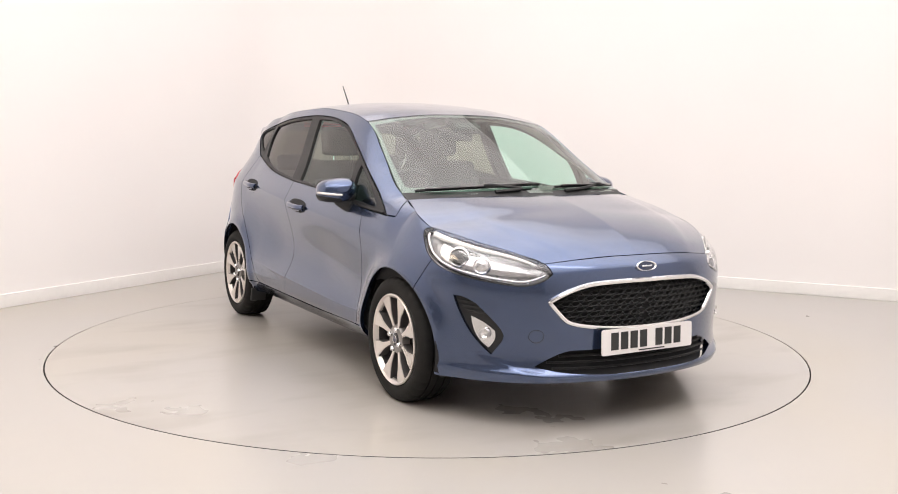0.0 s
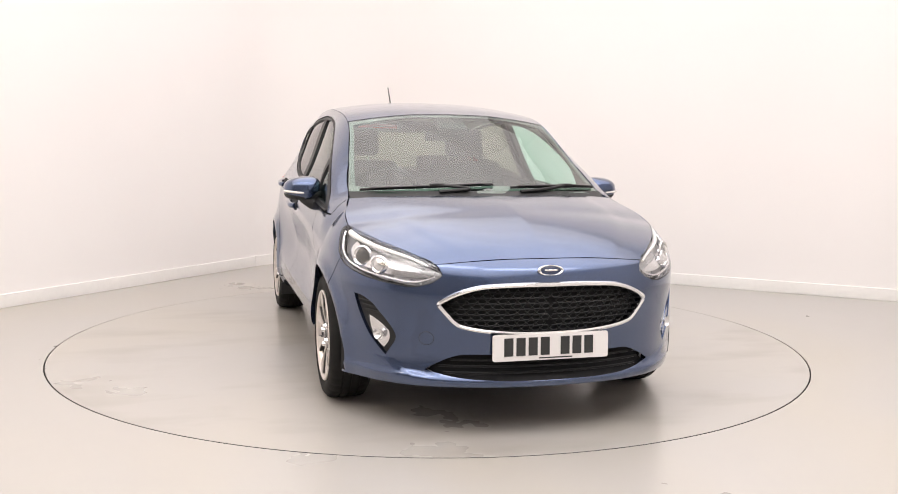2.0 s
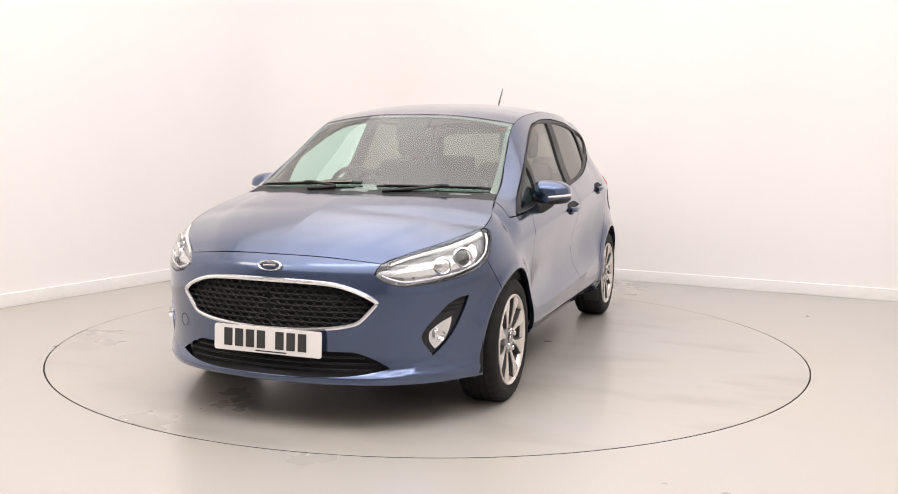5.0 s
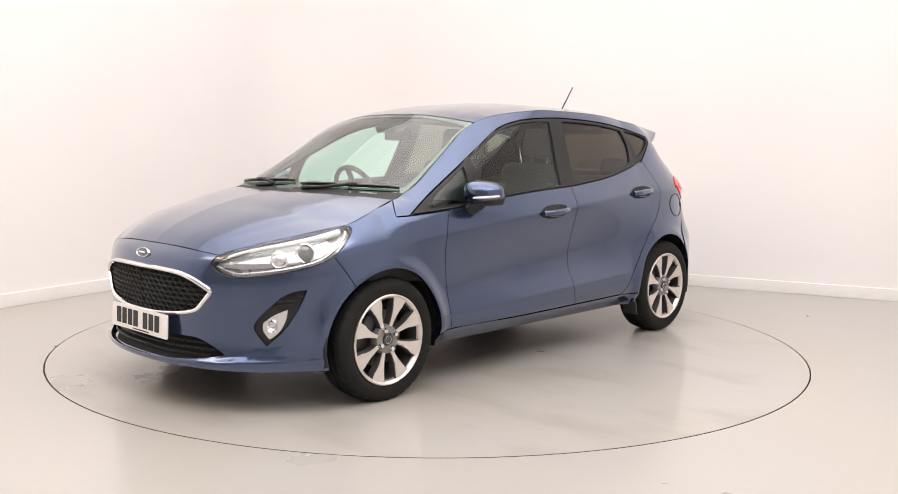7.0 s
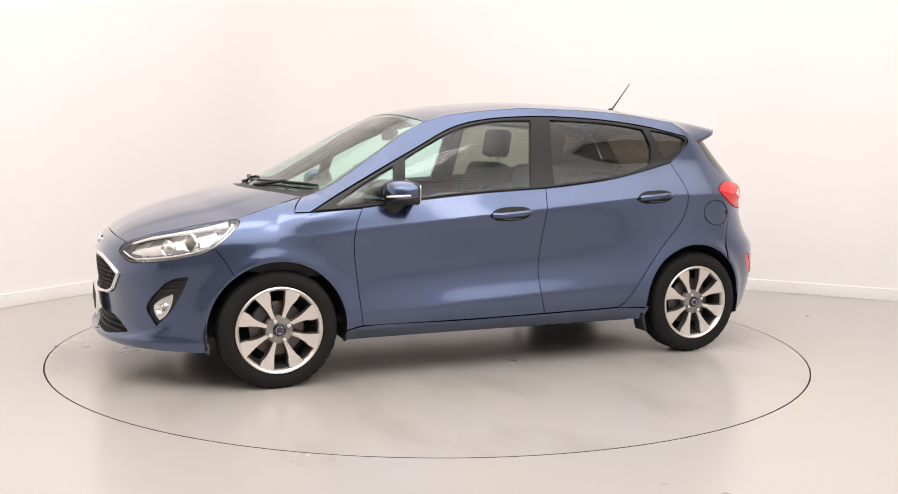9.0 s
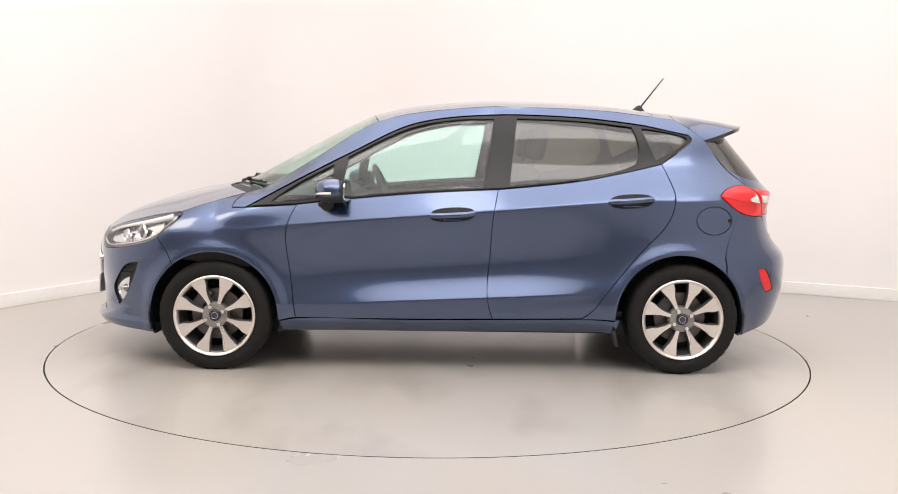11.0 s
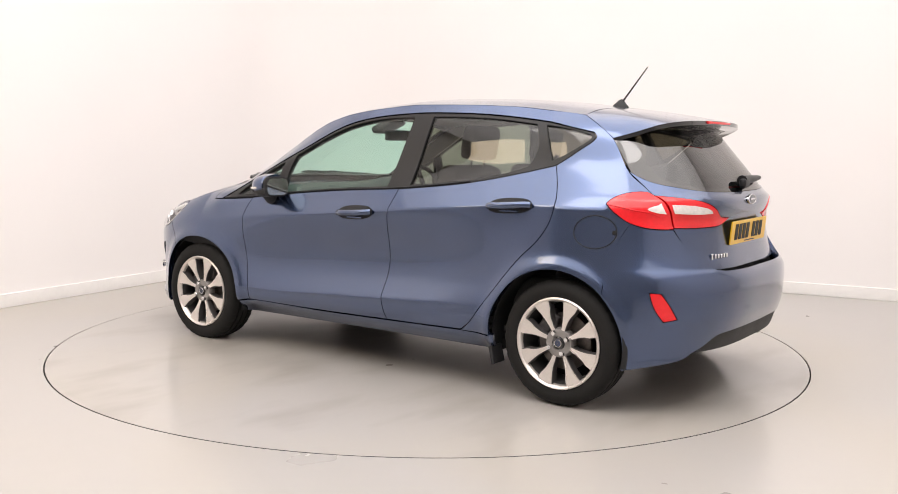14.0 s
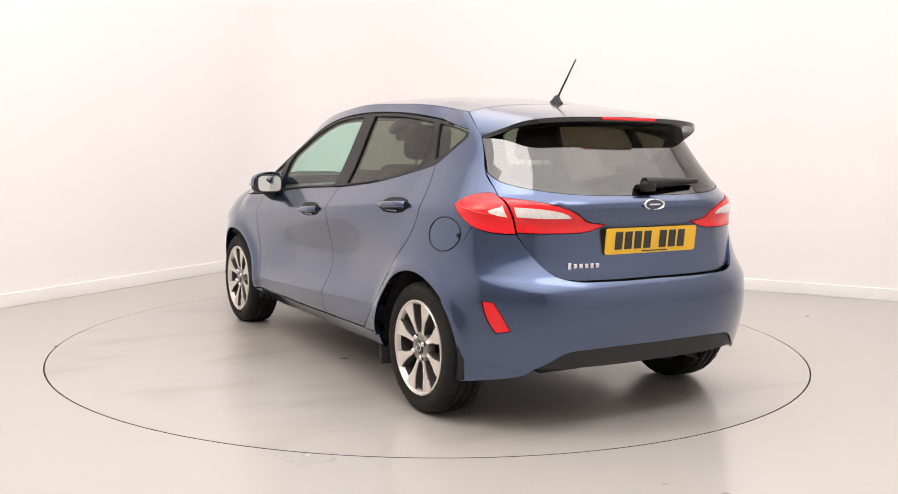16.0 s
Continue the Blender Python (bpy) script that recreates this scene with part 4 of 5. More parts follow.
def oval_badge(c, way, w, h, parent):
    q = Vector(way).to_track_quat("X", "Z").to_matrix().to_4x4()
    m = Matrix.Translation(c) @ q @ Matrix.Diagonal((1, w / h, 1, 1))
    ring = fit_part("badge", lathe([(h, -.004), (h, .004), (h * .9, .007), (h * .8, .004)], 40, "x"), CHROME, parent, "oval maker's badge with a chrome rim", m=m)
    fit_part("badge_field", lathe([(h * .82, .003), (h * .5, .005), (.0005, .0055)], 40, "x"), BADGEBLUE, ring, "dark blue oval field", m=m)
    bm = bmesh.new()
    box(bm, .006, 0, 0, .002, h * 1.0, h * .28, bevel=.0008)
    fit_part("badge_bar", bm, CHROME, ring, "plain bright bar", m=m)


def build_rear():
    G = 0.0012
    diff = [R(0, .375), R(.35, .372), R(.47, .360), R(.53, .320), R(.585, .287)]
    gate_low = [R(0, .655), R(.30, .655), R(.435, .660), R(.51, .680), R(.55, .72), R(.622, .848)]
    bumper = outline([R(0, .375), R(.35, .372), R(.47, .360), R(.53, .320), R(.585, .287)], [R(.585, .287), SB(3.02, .262), SB(2.92, .232), SB(2.80, .210)],
                     arch_run(1, -15.5, 44, to=SB), [SB(2.712, .64), SB(2.752, .78), SB(2.797, .872)], [SB(2.797, .872), SB(2.87, .850), R(.622, .846)], gate_low[::-1], [R(0, .655), R(0, .375)], step=.02)
    refl = outline([SB(2.908, .572), SB(2.955, .568)], [SB(2.955, .568), SB(2.985, .52), SB(3.015, .452)], [SB(3.015, .452), SB(2.965, .440)], [SB(2.965, .440), SB(2.93, .50), SB(2.908, .572)], step=.012)
    panel("rear_bumper", bumper, bumper_skin, PAINT, car, "blue metallic rear bumper", sides=(1, -1), holes=[refl], gap=G, step=.022, thick=.03)
    for s in (1, -1):
        panel("rear_reflector", refl, bumper_skin, REDLENS, car, "slanted red rear reflector", sides=(s,), gap=.002, step=.012, thick=.01, lift=-.002)
    panel("rear_valance", outline(diff, [R(.585, .287), R(.5, .284)], [R(.5, .285), R(.3, .285), R(0, .285)], [R(0, .285), R(0, .375)], step=.02), bumper_skin, PLASTIC, car,
          "black plastic rear valance", sides=(1, -1), gap=.001, lift=-.008, thick=.05, step=.025)
    # tailgate
    glass_low = [R(0, 1.006), R(.25, 1.008), R(.42, 1.016), R(.55, 1.034), R(.625, 1.062), S(2.745, 1.10)]
    lamp_in = [R(.622, .852), R(.50, .850), R(.33, .857), R(.245, .886)], [R(.245, .888), R(.340, .902), R(.385, .932), R(.45, .961), R(.54, .982), R(.652, .998)]
    gate = outline(gate_low, *lamp_in, HATCH_SEAM[::-1][:3], glass_low[::-1], [R(0, 1.006), R(0, .655)], step=.02)
    panel("tailgate", gate, skin, PAINT, car, "blue metallic tailgate", sides=(1, -1), gap=G, step=.022, thick=.03)
    glass = outline(glass_low, [S(2.745, 1.10), S(2.63, 1.255)], [S(2.63, 1.255), S(2.66, 1.30), R(.45, 1.325), R(0, 1.335)], [R(0, 1.335), R(0, 1.006)], step=.02)
    pane = panel("rear_windscreen", glass, skin, REARGLASS, car, "dark tinted rear window", sides=(1, -1), gap=.003, thick=0, step=.04, lift=-.004)
    pane.visible_shadow = False
    in_edge = [R(0, 1.030), R(.25, 1.032), R(.42, 1.040), R(.53, 1.058), R(.575, 1.085), R(.570, 1.13), R(.535, 1.27), R(.50, 1.30), R(0, 1.31)]
    band = outline(glass_low, [S(2.745, 1.10), S(2.63, 1.255)], [S(2.63, 1.255), S(2.66, 1.30), R(.45, 1.325), R(0, 1.335)], [R(0, 1.335), R(0, 1.31)], in_edge[::-1][0:3], in_edge[::-1][2:], [R(0, 1.030), R(0, 1.006)], step=.02)
    panel("rear_glass_border", band, skin, GLOSSBLACK, car, "black printed edge of the rear window", sides=(1, -1), gap=.003, thick=.01, step=.03, lift=-.008)
    # tail lamps, split by the tailgate seam
    outer = outline(LAMP_TOP, [R(.655, 1.0), R(.64, .93), R(.622, .848)], LAMP_BACK[::-1], step=.012)
    inner = outline(*lamp_in, [R(.652, .998), R(.638, .93), R(.622, .852)], step=.012)
    for s in (1, -1):
        a = panel("tail_lamp", outer, skin, REDLENS, car, "red wrap-round tail lamp with a clear centre", sides=(s,), gap=.002, lift=.004, thick=.03, step=.018)
        b = panel("tail_lamp", inner, skin, REDLENS, car, "red inner tail lamp on the tailgate", sides=(s,), gap=.003, lift=.004, thick=.03, step=.018)
        w = outline([R(.628, .958), R(.53, .952), R(.46, .940)], [R(.46, .940), R(.43, .928), R(.418, .916)], [R(.418, .916), R(.50, .915), R(.622, .920)], [R(.622, .920), R(.628, .958)], step=.012)
        panel("reverse_lamp", w, skin, CLEARWHITE, b, "clear white reversing lens", sides=(s,), lift=.0065, thick=.004, step=.015)
        w = outline([S(2.90, .956), R(.660, .965)], [R(.660, .965), R(.650, .918)], [R(.650, .918), S(2.90, .922)], [S(2.90, .922), S(2.862, .938), S(2.90, .956)], step=.012)
        panel("indicator_lens", w, skin, CLEARWHITE, a, "smoky clear indicator lens", sides=(s,), lift=.0065, thick=.004, step=.012)
        fit_part("lamp_rib", tube(skin_line([S(2.70, .953), S(2.80, .935), S(2.88, .920), R(.67, .905)], s, .005), .003, 6), REDLENS, a)
    # spoiler
    seam = [S(2.47, 1.365), S(2.53, 1.33), S(2.58, 1.295), S(2.63, 1.255)]
    tip = on_skin([seam[-1]])[0]
    front = curve3([(0, 2.474, 1.4155), (.25, 2.474, 1.4075), (.42, 2.474, 1.3935), TAIL_EDGE])
    end = curve3([(0, 2.925, 1.347), (.25, 2.912, 1.343), (.42, 2.878, 1.334), (.51, 2.82, 1.317), (.555, 2.735, 1.287), tip])
    wing = coons(front, end, curve3([(0, 2.474, 1.4155), (0, 2.62, 1.398), (0, 2.78, 1.375), (0, 2.925, 1.347)]), curve3(on_skin(seam)))
    sq = [(0, 0), (1, 0), (1, 1), (0, 1)]
    spoiler = panel("roof_spoiler", outline(*[[sq[i], sq[(i + 1) % 4]] for i in range(4)], step=.025), wing, PAINT, car, "blue metallic roof spoiler over the rear window", sides=(1, -1), step=.035, thick=.012, gap=.002)
    dip = lambda c, d: (lambda t: c(t) + np.array(d))
    glass_top = curve3([(0, 2.79, 1.300), (.3, 2.77, 1.298), (.47, 2.715, 1.288), (.55, 2.655, 1.268), (tip[0] - .006, tip[1] - .004, tip[2] - .006)])
    low_end = dip(end, (0, -.002, -.020))
    shade = coons(glass_top, low_end, curve3([(0, 2.79, 1.300), (0, 2.86, 1.308), (0, 2.923, 1.327)]), curve3([(tip[0] - .006, tip[1] - .004, tip[2] - .006), tuple(np.array(tip) + (0, -.002, -.020))]))
    panel("spoiler_underside", outline(*[[sq[i], sq[(i + 1) % 4]] for i in range(4)], step=.03), shade, GLOSSBLACK, spoiler, "black underside of the spoiler", sides=(1, -1), step=.04, thick=0)
    line = np.linspace(0, 1, 40)
    face = np.concatenate([end(line), low_end(line)])
    for s in (1, -1):
        q = [(i, i + 1, 41 + i, 40 + i) for i in range(39)]
        fit_part("spoiler_edge", ([tuple(p * (s, 1, 1)) for p in face], q if s > 0 else [w[::-1] for w in q]), GLOSSBLACK, spoiler, "black trailing edge")
    bm = bmesh.new()
    box(bm, 0, 2.918, 1.3375, .31, .018, .013, bevel=.004)
    fit_part("high_brake_lamp", bm, REDLENS, spoiler, "narrow red high-level brake lamp")
    # rear wiper
    p0 = at_skin(R(0.0, 1.035), 1, .02)[0]
    line = [Vector(at_skin(R(abs(x), 1.042 + .008 * min(1, (.05 - x) / .3)), 1, .024)[0] * (math.copysign(1, x), 1, 1)) for x in np.linspace(.02, -.31, 12)]
    wiper = fit_part("rear_wiper", tube(line, .027, 10, taper=.011), BLACK, car, "black rear wiper arm at rest")
    fit_part("wiper_blade", tube([q + Vector((0, -.012, -.008)) for q in line], .006, 6), RUBBER, wiper)
    bm = bmesh.new()
    box(bm, .005, p0[1] + .006, 1.044, .08, .034, .046, bevel=.016)
    fit_part("wiper_boss", bm, BLACK, wiper, "black wiper pivot cover")
    # plate, badge, lettering, lip
    m = Matrix.Translation((0, 3.097, .814)) @ Matrix.Rotation(math.pi, 4, "Z") @ Matrix.Rotation(radians(5), 4, "X")
    number_plate("rear_number_plate", PLATEYELLOW, m, car, "yellow rear number plate with plain black bars")
    oval_badge((0, 3.102, .968), (0, 1, .08), .060, .025, car)
    bm = bmesh.new()
    for i in range(6):
        q, n = at_skin(R(.43 - .026 * i, .715), 1, .003)
        box(bm, q[0], q[1], q[2], .018, .006, .020 if i else .028, bevel=.002)
    fit_part("model_lettering", bm, CHROME, car, "small row of plain chrome bars")
    fit_part("exhaust_pipe", lathe([(.024, 0), (.024, .12), (.020, .12), (.020, 0)], 24, "x"), STEEL, car, m=Matrix.Translation((-.36, 3.06, .26)) @ Matrix.Rotation(radians(-90), 4, "Z"))


build_rear()


def build_trim():
    # door handles on raised black ovals that stand in for shaded recesses
    for s in (1, -1):
        for yc, zc in ((1.258, .847), (2.203, .926)):
            tilt = .06
            ring = [S(yc + .118 * math.copysign(abs(math.cos(a)) ** .8, math.cos(a)), zc + .007 * math.cos(a) + .036 * math.copysign(abs(math.sin(a)) ** .8, math.sin(a))) for a in np.linspace(0, 2 * math.pi, 41)[:-1]]
            recess_shade = panel("door_handle", ring, skin, DARK, car, "blue pull handle over a black oval for the shaded recess", sides=(s,), lift=.005, thick=.006, step=.02)
            pts = []
            for t in np.linspace(-1, 1, 13):
                q, n = at_skin(S(yc + .112 * t, zc + .007 * t + .002), s, .006 + .022 * (1 - t ** 4))
                pts.append(q)
            v, f = tube(pts, .0165, 12)
            fit_part("handle_grip", (v, f), PAINT, recess_shade, "blue handle grip")
            # a thin blue bar makes the light crescent below the grip
            fit_part("recess_shine", tube([at_skin(S(yc + .05 * t, zc - .025), s, .006)[0] for t in np.linspace(-1, 1, 7)], .006, 6), PAINT, recess_shade)
    # fuel flap on the left
    ring = [S(2.650 + .098 * math.cos(a), .829 + .074 * math.sin(a)) for a in np.linspace(0, 2 * math.pi, 49)[:-1]]
    flap = fit_part("fuel_flap", tube([at_skin(q, 1, .0012)[0] for q in ring], .0026, 6, closed=True), BLACK, car, "round fuel flap seam")
    q, n = at_skin(S(2.738, .829), 1, .001)
    fit_part("fuel_lock", lathe([(.011, -.002), (.011, .003), (.001, .004)], 16, "x"), BLACK, flap, m=Matrix.Translation(q))
    # door mirrors
    BACK = Matrix.Translation((.010, .110, -.004))
    for s in (1, -1):
        bm = bmesh.new()
        bmesh.ops.create_uvsphere(bm, u_segments=32, v_segments=20, radius=1)
        for w in bm.verts:
            x, y, z = w.co
            sx, sz = math.copysign(abs(x) ** .75, x), math.copysign(abs(z) ** .72, z)
            yy = y * .085 if y < 0 else min(y * .12, .035)
            w.co = (.862 + sx * .095 - .012 * z, .515 + yy + .018 * sx, .975 + sz * .063 * (1 - .18 * sx) + .004 * sx)
        mirror = fit_part("door_mirror", bm, PAINT, car, "blue door mirror with black base and indicator strip", m=Matrix.Diagonal((s, 1, 1, 1)) @ BACK, smooth=60)
        bm = bmesh.new()
        bmesh.ops.create_uvsphere(bm, u_segments=28, v_segments=16, radius=1)
        for w in bm.verts:
            x, y, z = w.co
            sx, sz = math.copysign(abs(x) ** .7, x), math.copysign(abs(z) ** .7, z)
            yy = y * .082 if y < 0 else min(y * .12, .040)
            zz = .955 + (sz * .046 if z < 0 else sz * .012)
            w.co = (.858 + sx * .097, .520 + yy + .018 * sx, zz)
        fit_part("mirror_lower_shell", bm, PLASTIC, mirror, "black lower half of the mirror", m=Matrix.Diagonal((s, 1, 1, 1)) @ BACK, smooth=60)
        arm = [(.79, .485, .893), (.815, .49, .905), (.845, .50, .925), (.86, .51, .945)]
        fit_part("mirror_foot", tube(arm, .040, 12, taper=.034), PLASTIC, mirror, "black mirror foot", m=Matrix.Diagonal((s, 1, 1, 1)) @ BACK)
        strip = [(.955, .525, .962), (.953, .49, .960), (.935, .462, .958), (.90, .443, .955), (.86, .436, .953)]
        fit_part("mirror_indicator", tube(strip, .0065, 8), CLEARWHITE, mirror, "clear indicator strip", m=Matrix.Diagonal((s, 1, 1, 1)) @ BACK)
        bm = bmesh.new()
        rounded_plate(bm, .138, .094, .004, .03)
        fit_part("mirror_glass", bm, MIRRORGLASS, mirror, "bright mirror glass", m=Matrix.Diagonal((s, 1, 1, 1)) @ BACK @ Matrix.Translation((.865, .596, .968)) @ Matrix.Rotation(radians(-9), 4, "Z"), smooth=0)
        bm = bmesh.new()
        rounded_plate(bm, .160, .112, .02, .035)
        fit_part("mirror_rim", bm, PLASTIC, mirror, "black mirror rim", m=Matrix.Diagonal((s, 1, 1, 1)) @ BACK @ Matrix.Translation((.864, .572, .968)) @ Matrix.Rotation(radians(-9), 4, "Z"), smooth=30)
        fit_part("mirror_base", tube([(.802, .44, .895), (.806, .52, .905)], .012, 8), PLASTIC, mirror, m=Matrix.Diagonal((s, 1, 1, 1)) @ BACK)
    # scuttle panel and wipers
    v, f, n = [], [], 24
    for i in range(n + 1):
        t = -1 + 2 * i / n
        a = abs(t)
        yh = -.055 + .03 * (a * .685 / .3) ** 2 * .35 + .145 * a ** 3
        x = t * .685
        v += [(x, yh + .004, .958 - .02 * a ** 3), (x, yh + .03, .955 - .016 * a ** 3), (x, yh + .085, .985 - .012 * a ** 3)]
    for i in range(n):
        for j in range(2):
            f.append((i * 3 + j, (i + 1) * 3 + j, (i + 1) * 3 + j + 1, i * 3 + j + 1))
    scuttle = fit_part("scuttle_panel", (v, f), PLASTIC, car, "black plastic scuttle panel below the windscreen")

    def screen_point(x, v, lift):
        s = np.array([abs(x) / .66]), np.array([v])
        p, nn = SCREEN_SURF(*s)[0], normals_of(SCREEN_SURF, *s)[0]
        p = p + nn * lift
        return Vector((math.copysign(p[0], x), p[1], p[2]))

    for a, b, va, vb, pivot in ((.10, .62, .055, .085, .36), (-.60, .02, .04, .085, -.02)):
        line = [screen_point(a + (b - a) * t, va + (vb - va) * t, .009) for t in np.linspace(0, 1, 15)]
        wiper = fit_part("windscreen_wiper", tube(line, .007, 8), BLACK, car, "black windscreen wiper blade at rest")
        fit_part("wiper_spine", tube([q + Vector((0, -.006, .006)) for q in line[1:-1]], .006, 8), GLOSSBLACK, wiper)
        c = line[8]
        arm = [screen_point(pivot - .22 * (1 if a > 0 else 1), .01, .008), screen_point(pivot - .08, .03, .014), c + Vector((0, -.006, .008))]
        fit_part("wiper_arm", tube(smooth_line([tuple(q) for q in arm], .02) + [tuple(arm[-1])], .010, 8, taper=.007), BLACK, wiper)
        bm = bmesh.new()
        box(bm, c.x, c.y - .006, c.z + .006, .075, .022, .020, bevel=.007)
        fit_part("wiper_clip", bm, BLACK, wiper, "black blade clip")
    # aerial
    base = fit_part("aerial", lathe([(.034, -.006), (.033, .006), (.022, .018), (.012, .034), (.001, .042)], 24, "z"), BLACK, car, "short black roof aerial", m=Matrix.Translation((0, 2.385, 1.424)) @ Matrix.Rotation(radians(-6), 4, "X") @ Matrix.Diagonal((.75, 1.35, 1, 1)))
    fit_part("aerial_rod", tube([(0, 2.390, 1.445), (0, 2.53, 1.628)], .0052, 8, taper=.0032), BLACK, base, "thin aerial rod")
    # front plate and badge
    number_plate("front_number_plate", PLATEWHITE, Matrix.Translation((0, -.822, .376)) @ Matrix.Rotation(radians(-2), 4, "X"), car, "white front number plate with plain black bars")
    q, n = at_skin(F(0, .692), 1, .004)
    oval_badge(q, (0, -.95, .3), .058, .0235, car)
    # rear-view mirror and sensor pod behind the windscreen
    bm = bmesh.new()
    box(bm, .0, .80, 1.325, .17, .16, .045, Matrix.Rotation(radians(25), 4, "X"), bevel=.02)
    pod = fit_part("sensor_pod", bm, PLASTIC, car, "dark sensor pod behind the windscreen")
    bm = bmesh.new()
    box(bm, -.02, .86, 1.265, .23, .03, .065, bevel=.013)
    fit_part("interior_mirror", bm, PLASTIC, pod, "dark interior mirror")


build_trim()


def build_wheels():
    prof = [(.214, -.018), (.232, -.006), (.258, .0), (.282, -.005), (.298, -.018), (.3045, -.032), (.3055, -.045)]
    for g in (-.062, -.102, -.142):
        prof += [(.3065, g + .010), (.3065, g + .005), (.2995, g + .004), (.2995, g - .004), (.3065, g - .005), (.3065, g - .010)]
    prof += [(.305, -.166), (.300, -.186), (.270, -.205), (.216, -.192)]
    v, f = lathe(prof, 216, "x")
    k = len(prof)
    # cross grooves in the shoulder of the tread
    for i in range(216):
        if i % 6 < 2:
            for j in (4, 5, 6, 7, len(prof) - 5, len(prof) - 4, len(prof) - 3):
                x, y, z = v[i * k + j]
                v[i * k + j] = (x, y * .992, z * .992)
    rim = [(.2165, -.185), (.2155, -.03), (.221, -.014), (.2225, -.006), (.219, -.0025), (.2125, -.006), (.207, -.014), (.199, -.030), (.192, -.085), (.190, -.18)]
    wheel = part("wheel", lathe(rim, 96, "x"), ALLOY, car, "two-tone eight-spoke alloy wheel with a black tyre")
    part("tyre", (v, f), RUBBER, wheel, "black tyre with grooved tread", smooth=35)
    part("barrel_shade", lathe([(.1985, -.026), (.1915, -.085), (.1895, -.186)], 72, "x"), ALLOYDARK, wheel)
    part("lip_ring", lathe([(.2215, -.0045), (.216, -.0015), (.2085, -.007), (.2045, -.013)], 96, "x"), ALLOY, wheel, "machined rim lip")

    def blade(r0, grow, x_face, deep, fade):
        """One blade: narrow at the hub, wide and swept at the rim."""
        left = [(.052, -.008), (.090, -.0100), (.120, -.0135), (.150, -.020), (.180, -.030), (.209, -.039)]
        right = [(.052, .008), (.090, .0100), (.120, .0140), (.145, .021), (.170, .034), (.207, .042)]
        vs, fs = [], []
        m = len(left)
        for lev in (0, 1):
            for side, pts in ((-1, left), (1, right)):
                for r, w in pts:
                    t = (r - .052) / .158
                    x = x_face - .016 * (1 - t) ** 1.5 - (deep if lev else 0)
                    vs.append((x, w + math.copysign(grow, w), r))
        for i in range(m - 1):
            fs.append((i, i + 1, m + i + 1, m + i))
            fs.append((2 * m + i, 3 * m + i, 3 * m + i + 1, 2 * m + i + 1))
            fs.append((i, 2 * m + i, 2 * m + i + 1, i + 1))
            fs.append((m + i, m + i + 1, 3 * m + i + 1, 3 * m + i))
        fs.append((0, m, 3 * m, 2 * m))
        fs.append((m - 1, 3 * m - 1, 4 * m - 1, 2 * m - 1))
        return vs, fs

    for i in range(8):
        turn = Matrix.Rotation(radians(-28 - 45 * i), 4, "X")
        a = blade(0, 0, -.008, .004, 0)
        part("spoke", ([tuple(turn @ Vector(p)) for p in a[0]], a[1]), ALLOY, wheel, "machined bright spoke face", smooth=25)
        a = blade(0, .0035, -.0125, .040, 0)
        part("spoke_back", ([tuple(turn @ Vector(p)) for p in a[0]], a[1]), ALLOYDARK, wheel, "dark spoke flank", smooth=25)
    part("hub", lathe([(.074, -.06), (.071, -.028), (.066, -.021), (.034, -.019), (.033, -.030), (.001, -.030)], 40, "x"), ALLOYGREY, wheel, "grey painted hub")
    cap = part("centre_cap", lathe([(.031, -.03), (.030, -.018), (.024, -.014), (.001, -.013)], 32, "x"), GLOSSBLACK, wheel, "dark centre cap")
    part("cap_oval", lathe([(.017, -.014), (.015, -.0115), (.001, -.0115)], 24, "x"), BADGEBLUE, cap)
    part("cap_ring", lathe([(.0195, -.014), (.0185, -.0118), (.017, -.0125)], 24, "x"), ALLOY, cap)
    for i in range(4):
        a = radians(28 + 90 * i)
        y, z = .0515 * math.sin(a), .0515 * math.cos(a)
        vv, ff = lathe([(.0145, -.03), (.014, -.010), (.011, -.004), (.001, -.0035)], 6, "x")
        part("wheel_nut", ([(p[0], p[1] + y, p[2] + z) for p in vv], ff), CHROME, wheel, "bright wheel nut", smooth=30)
    disc = part("brake_disc", lathe([(.140, -.085), (.140, -.108), (.07, -.108), (.07, -.07), (.055, -.066), (.055, -.085), (.14, -.085)], 56, "x"), STEEL, wheel, "worn steel brake disc")
    bm = bmesh.new()
    box(bm, -.09, -.115, .02, .07, .07, .13, bevel=.015)
    part("brake_calliper", bm, ALLOYDARK, wheel, "dark brake calliper")
    part("inner_hub", lathe([(.188, -.15), (.001, -.15)], 40, "x"), DARK, wheel)
    spots = [(.853, 0, 0, -36), (-.853, 0, 180, 7), (.838, 2.493, 0, -35), (-.838, 2.493, 180, 50)]
    for i, (x, y, turn, roll) in enumerate(spots):
        m = pose(x - OFF_X, y - OFF_Y, .2995 if y else .2940, 0, 0, turn) @ pose(0, 0, 0, roll, 0, 0)
        if i == 0:
            wheel.matrix_basis = m @ Matrix.Diagonal((.977, .977, .977, 1))
        else:
            copy_thing(wheel, m)


build_wheels()


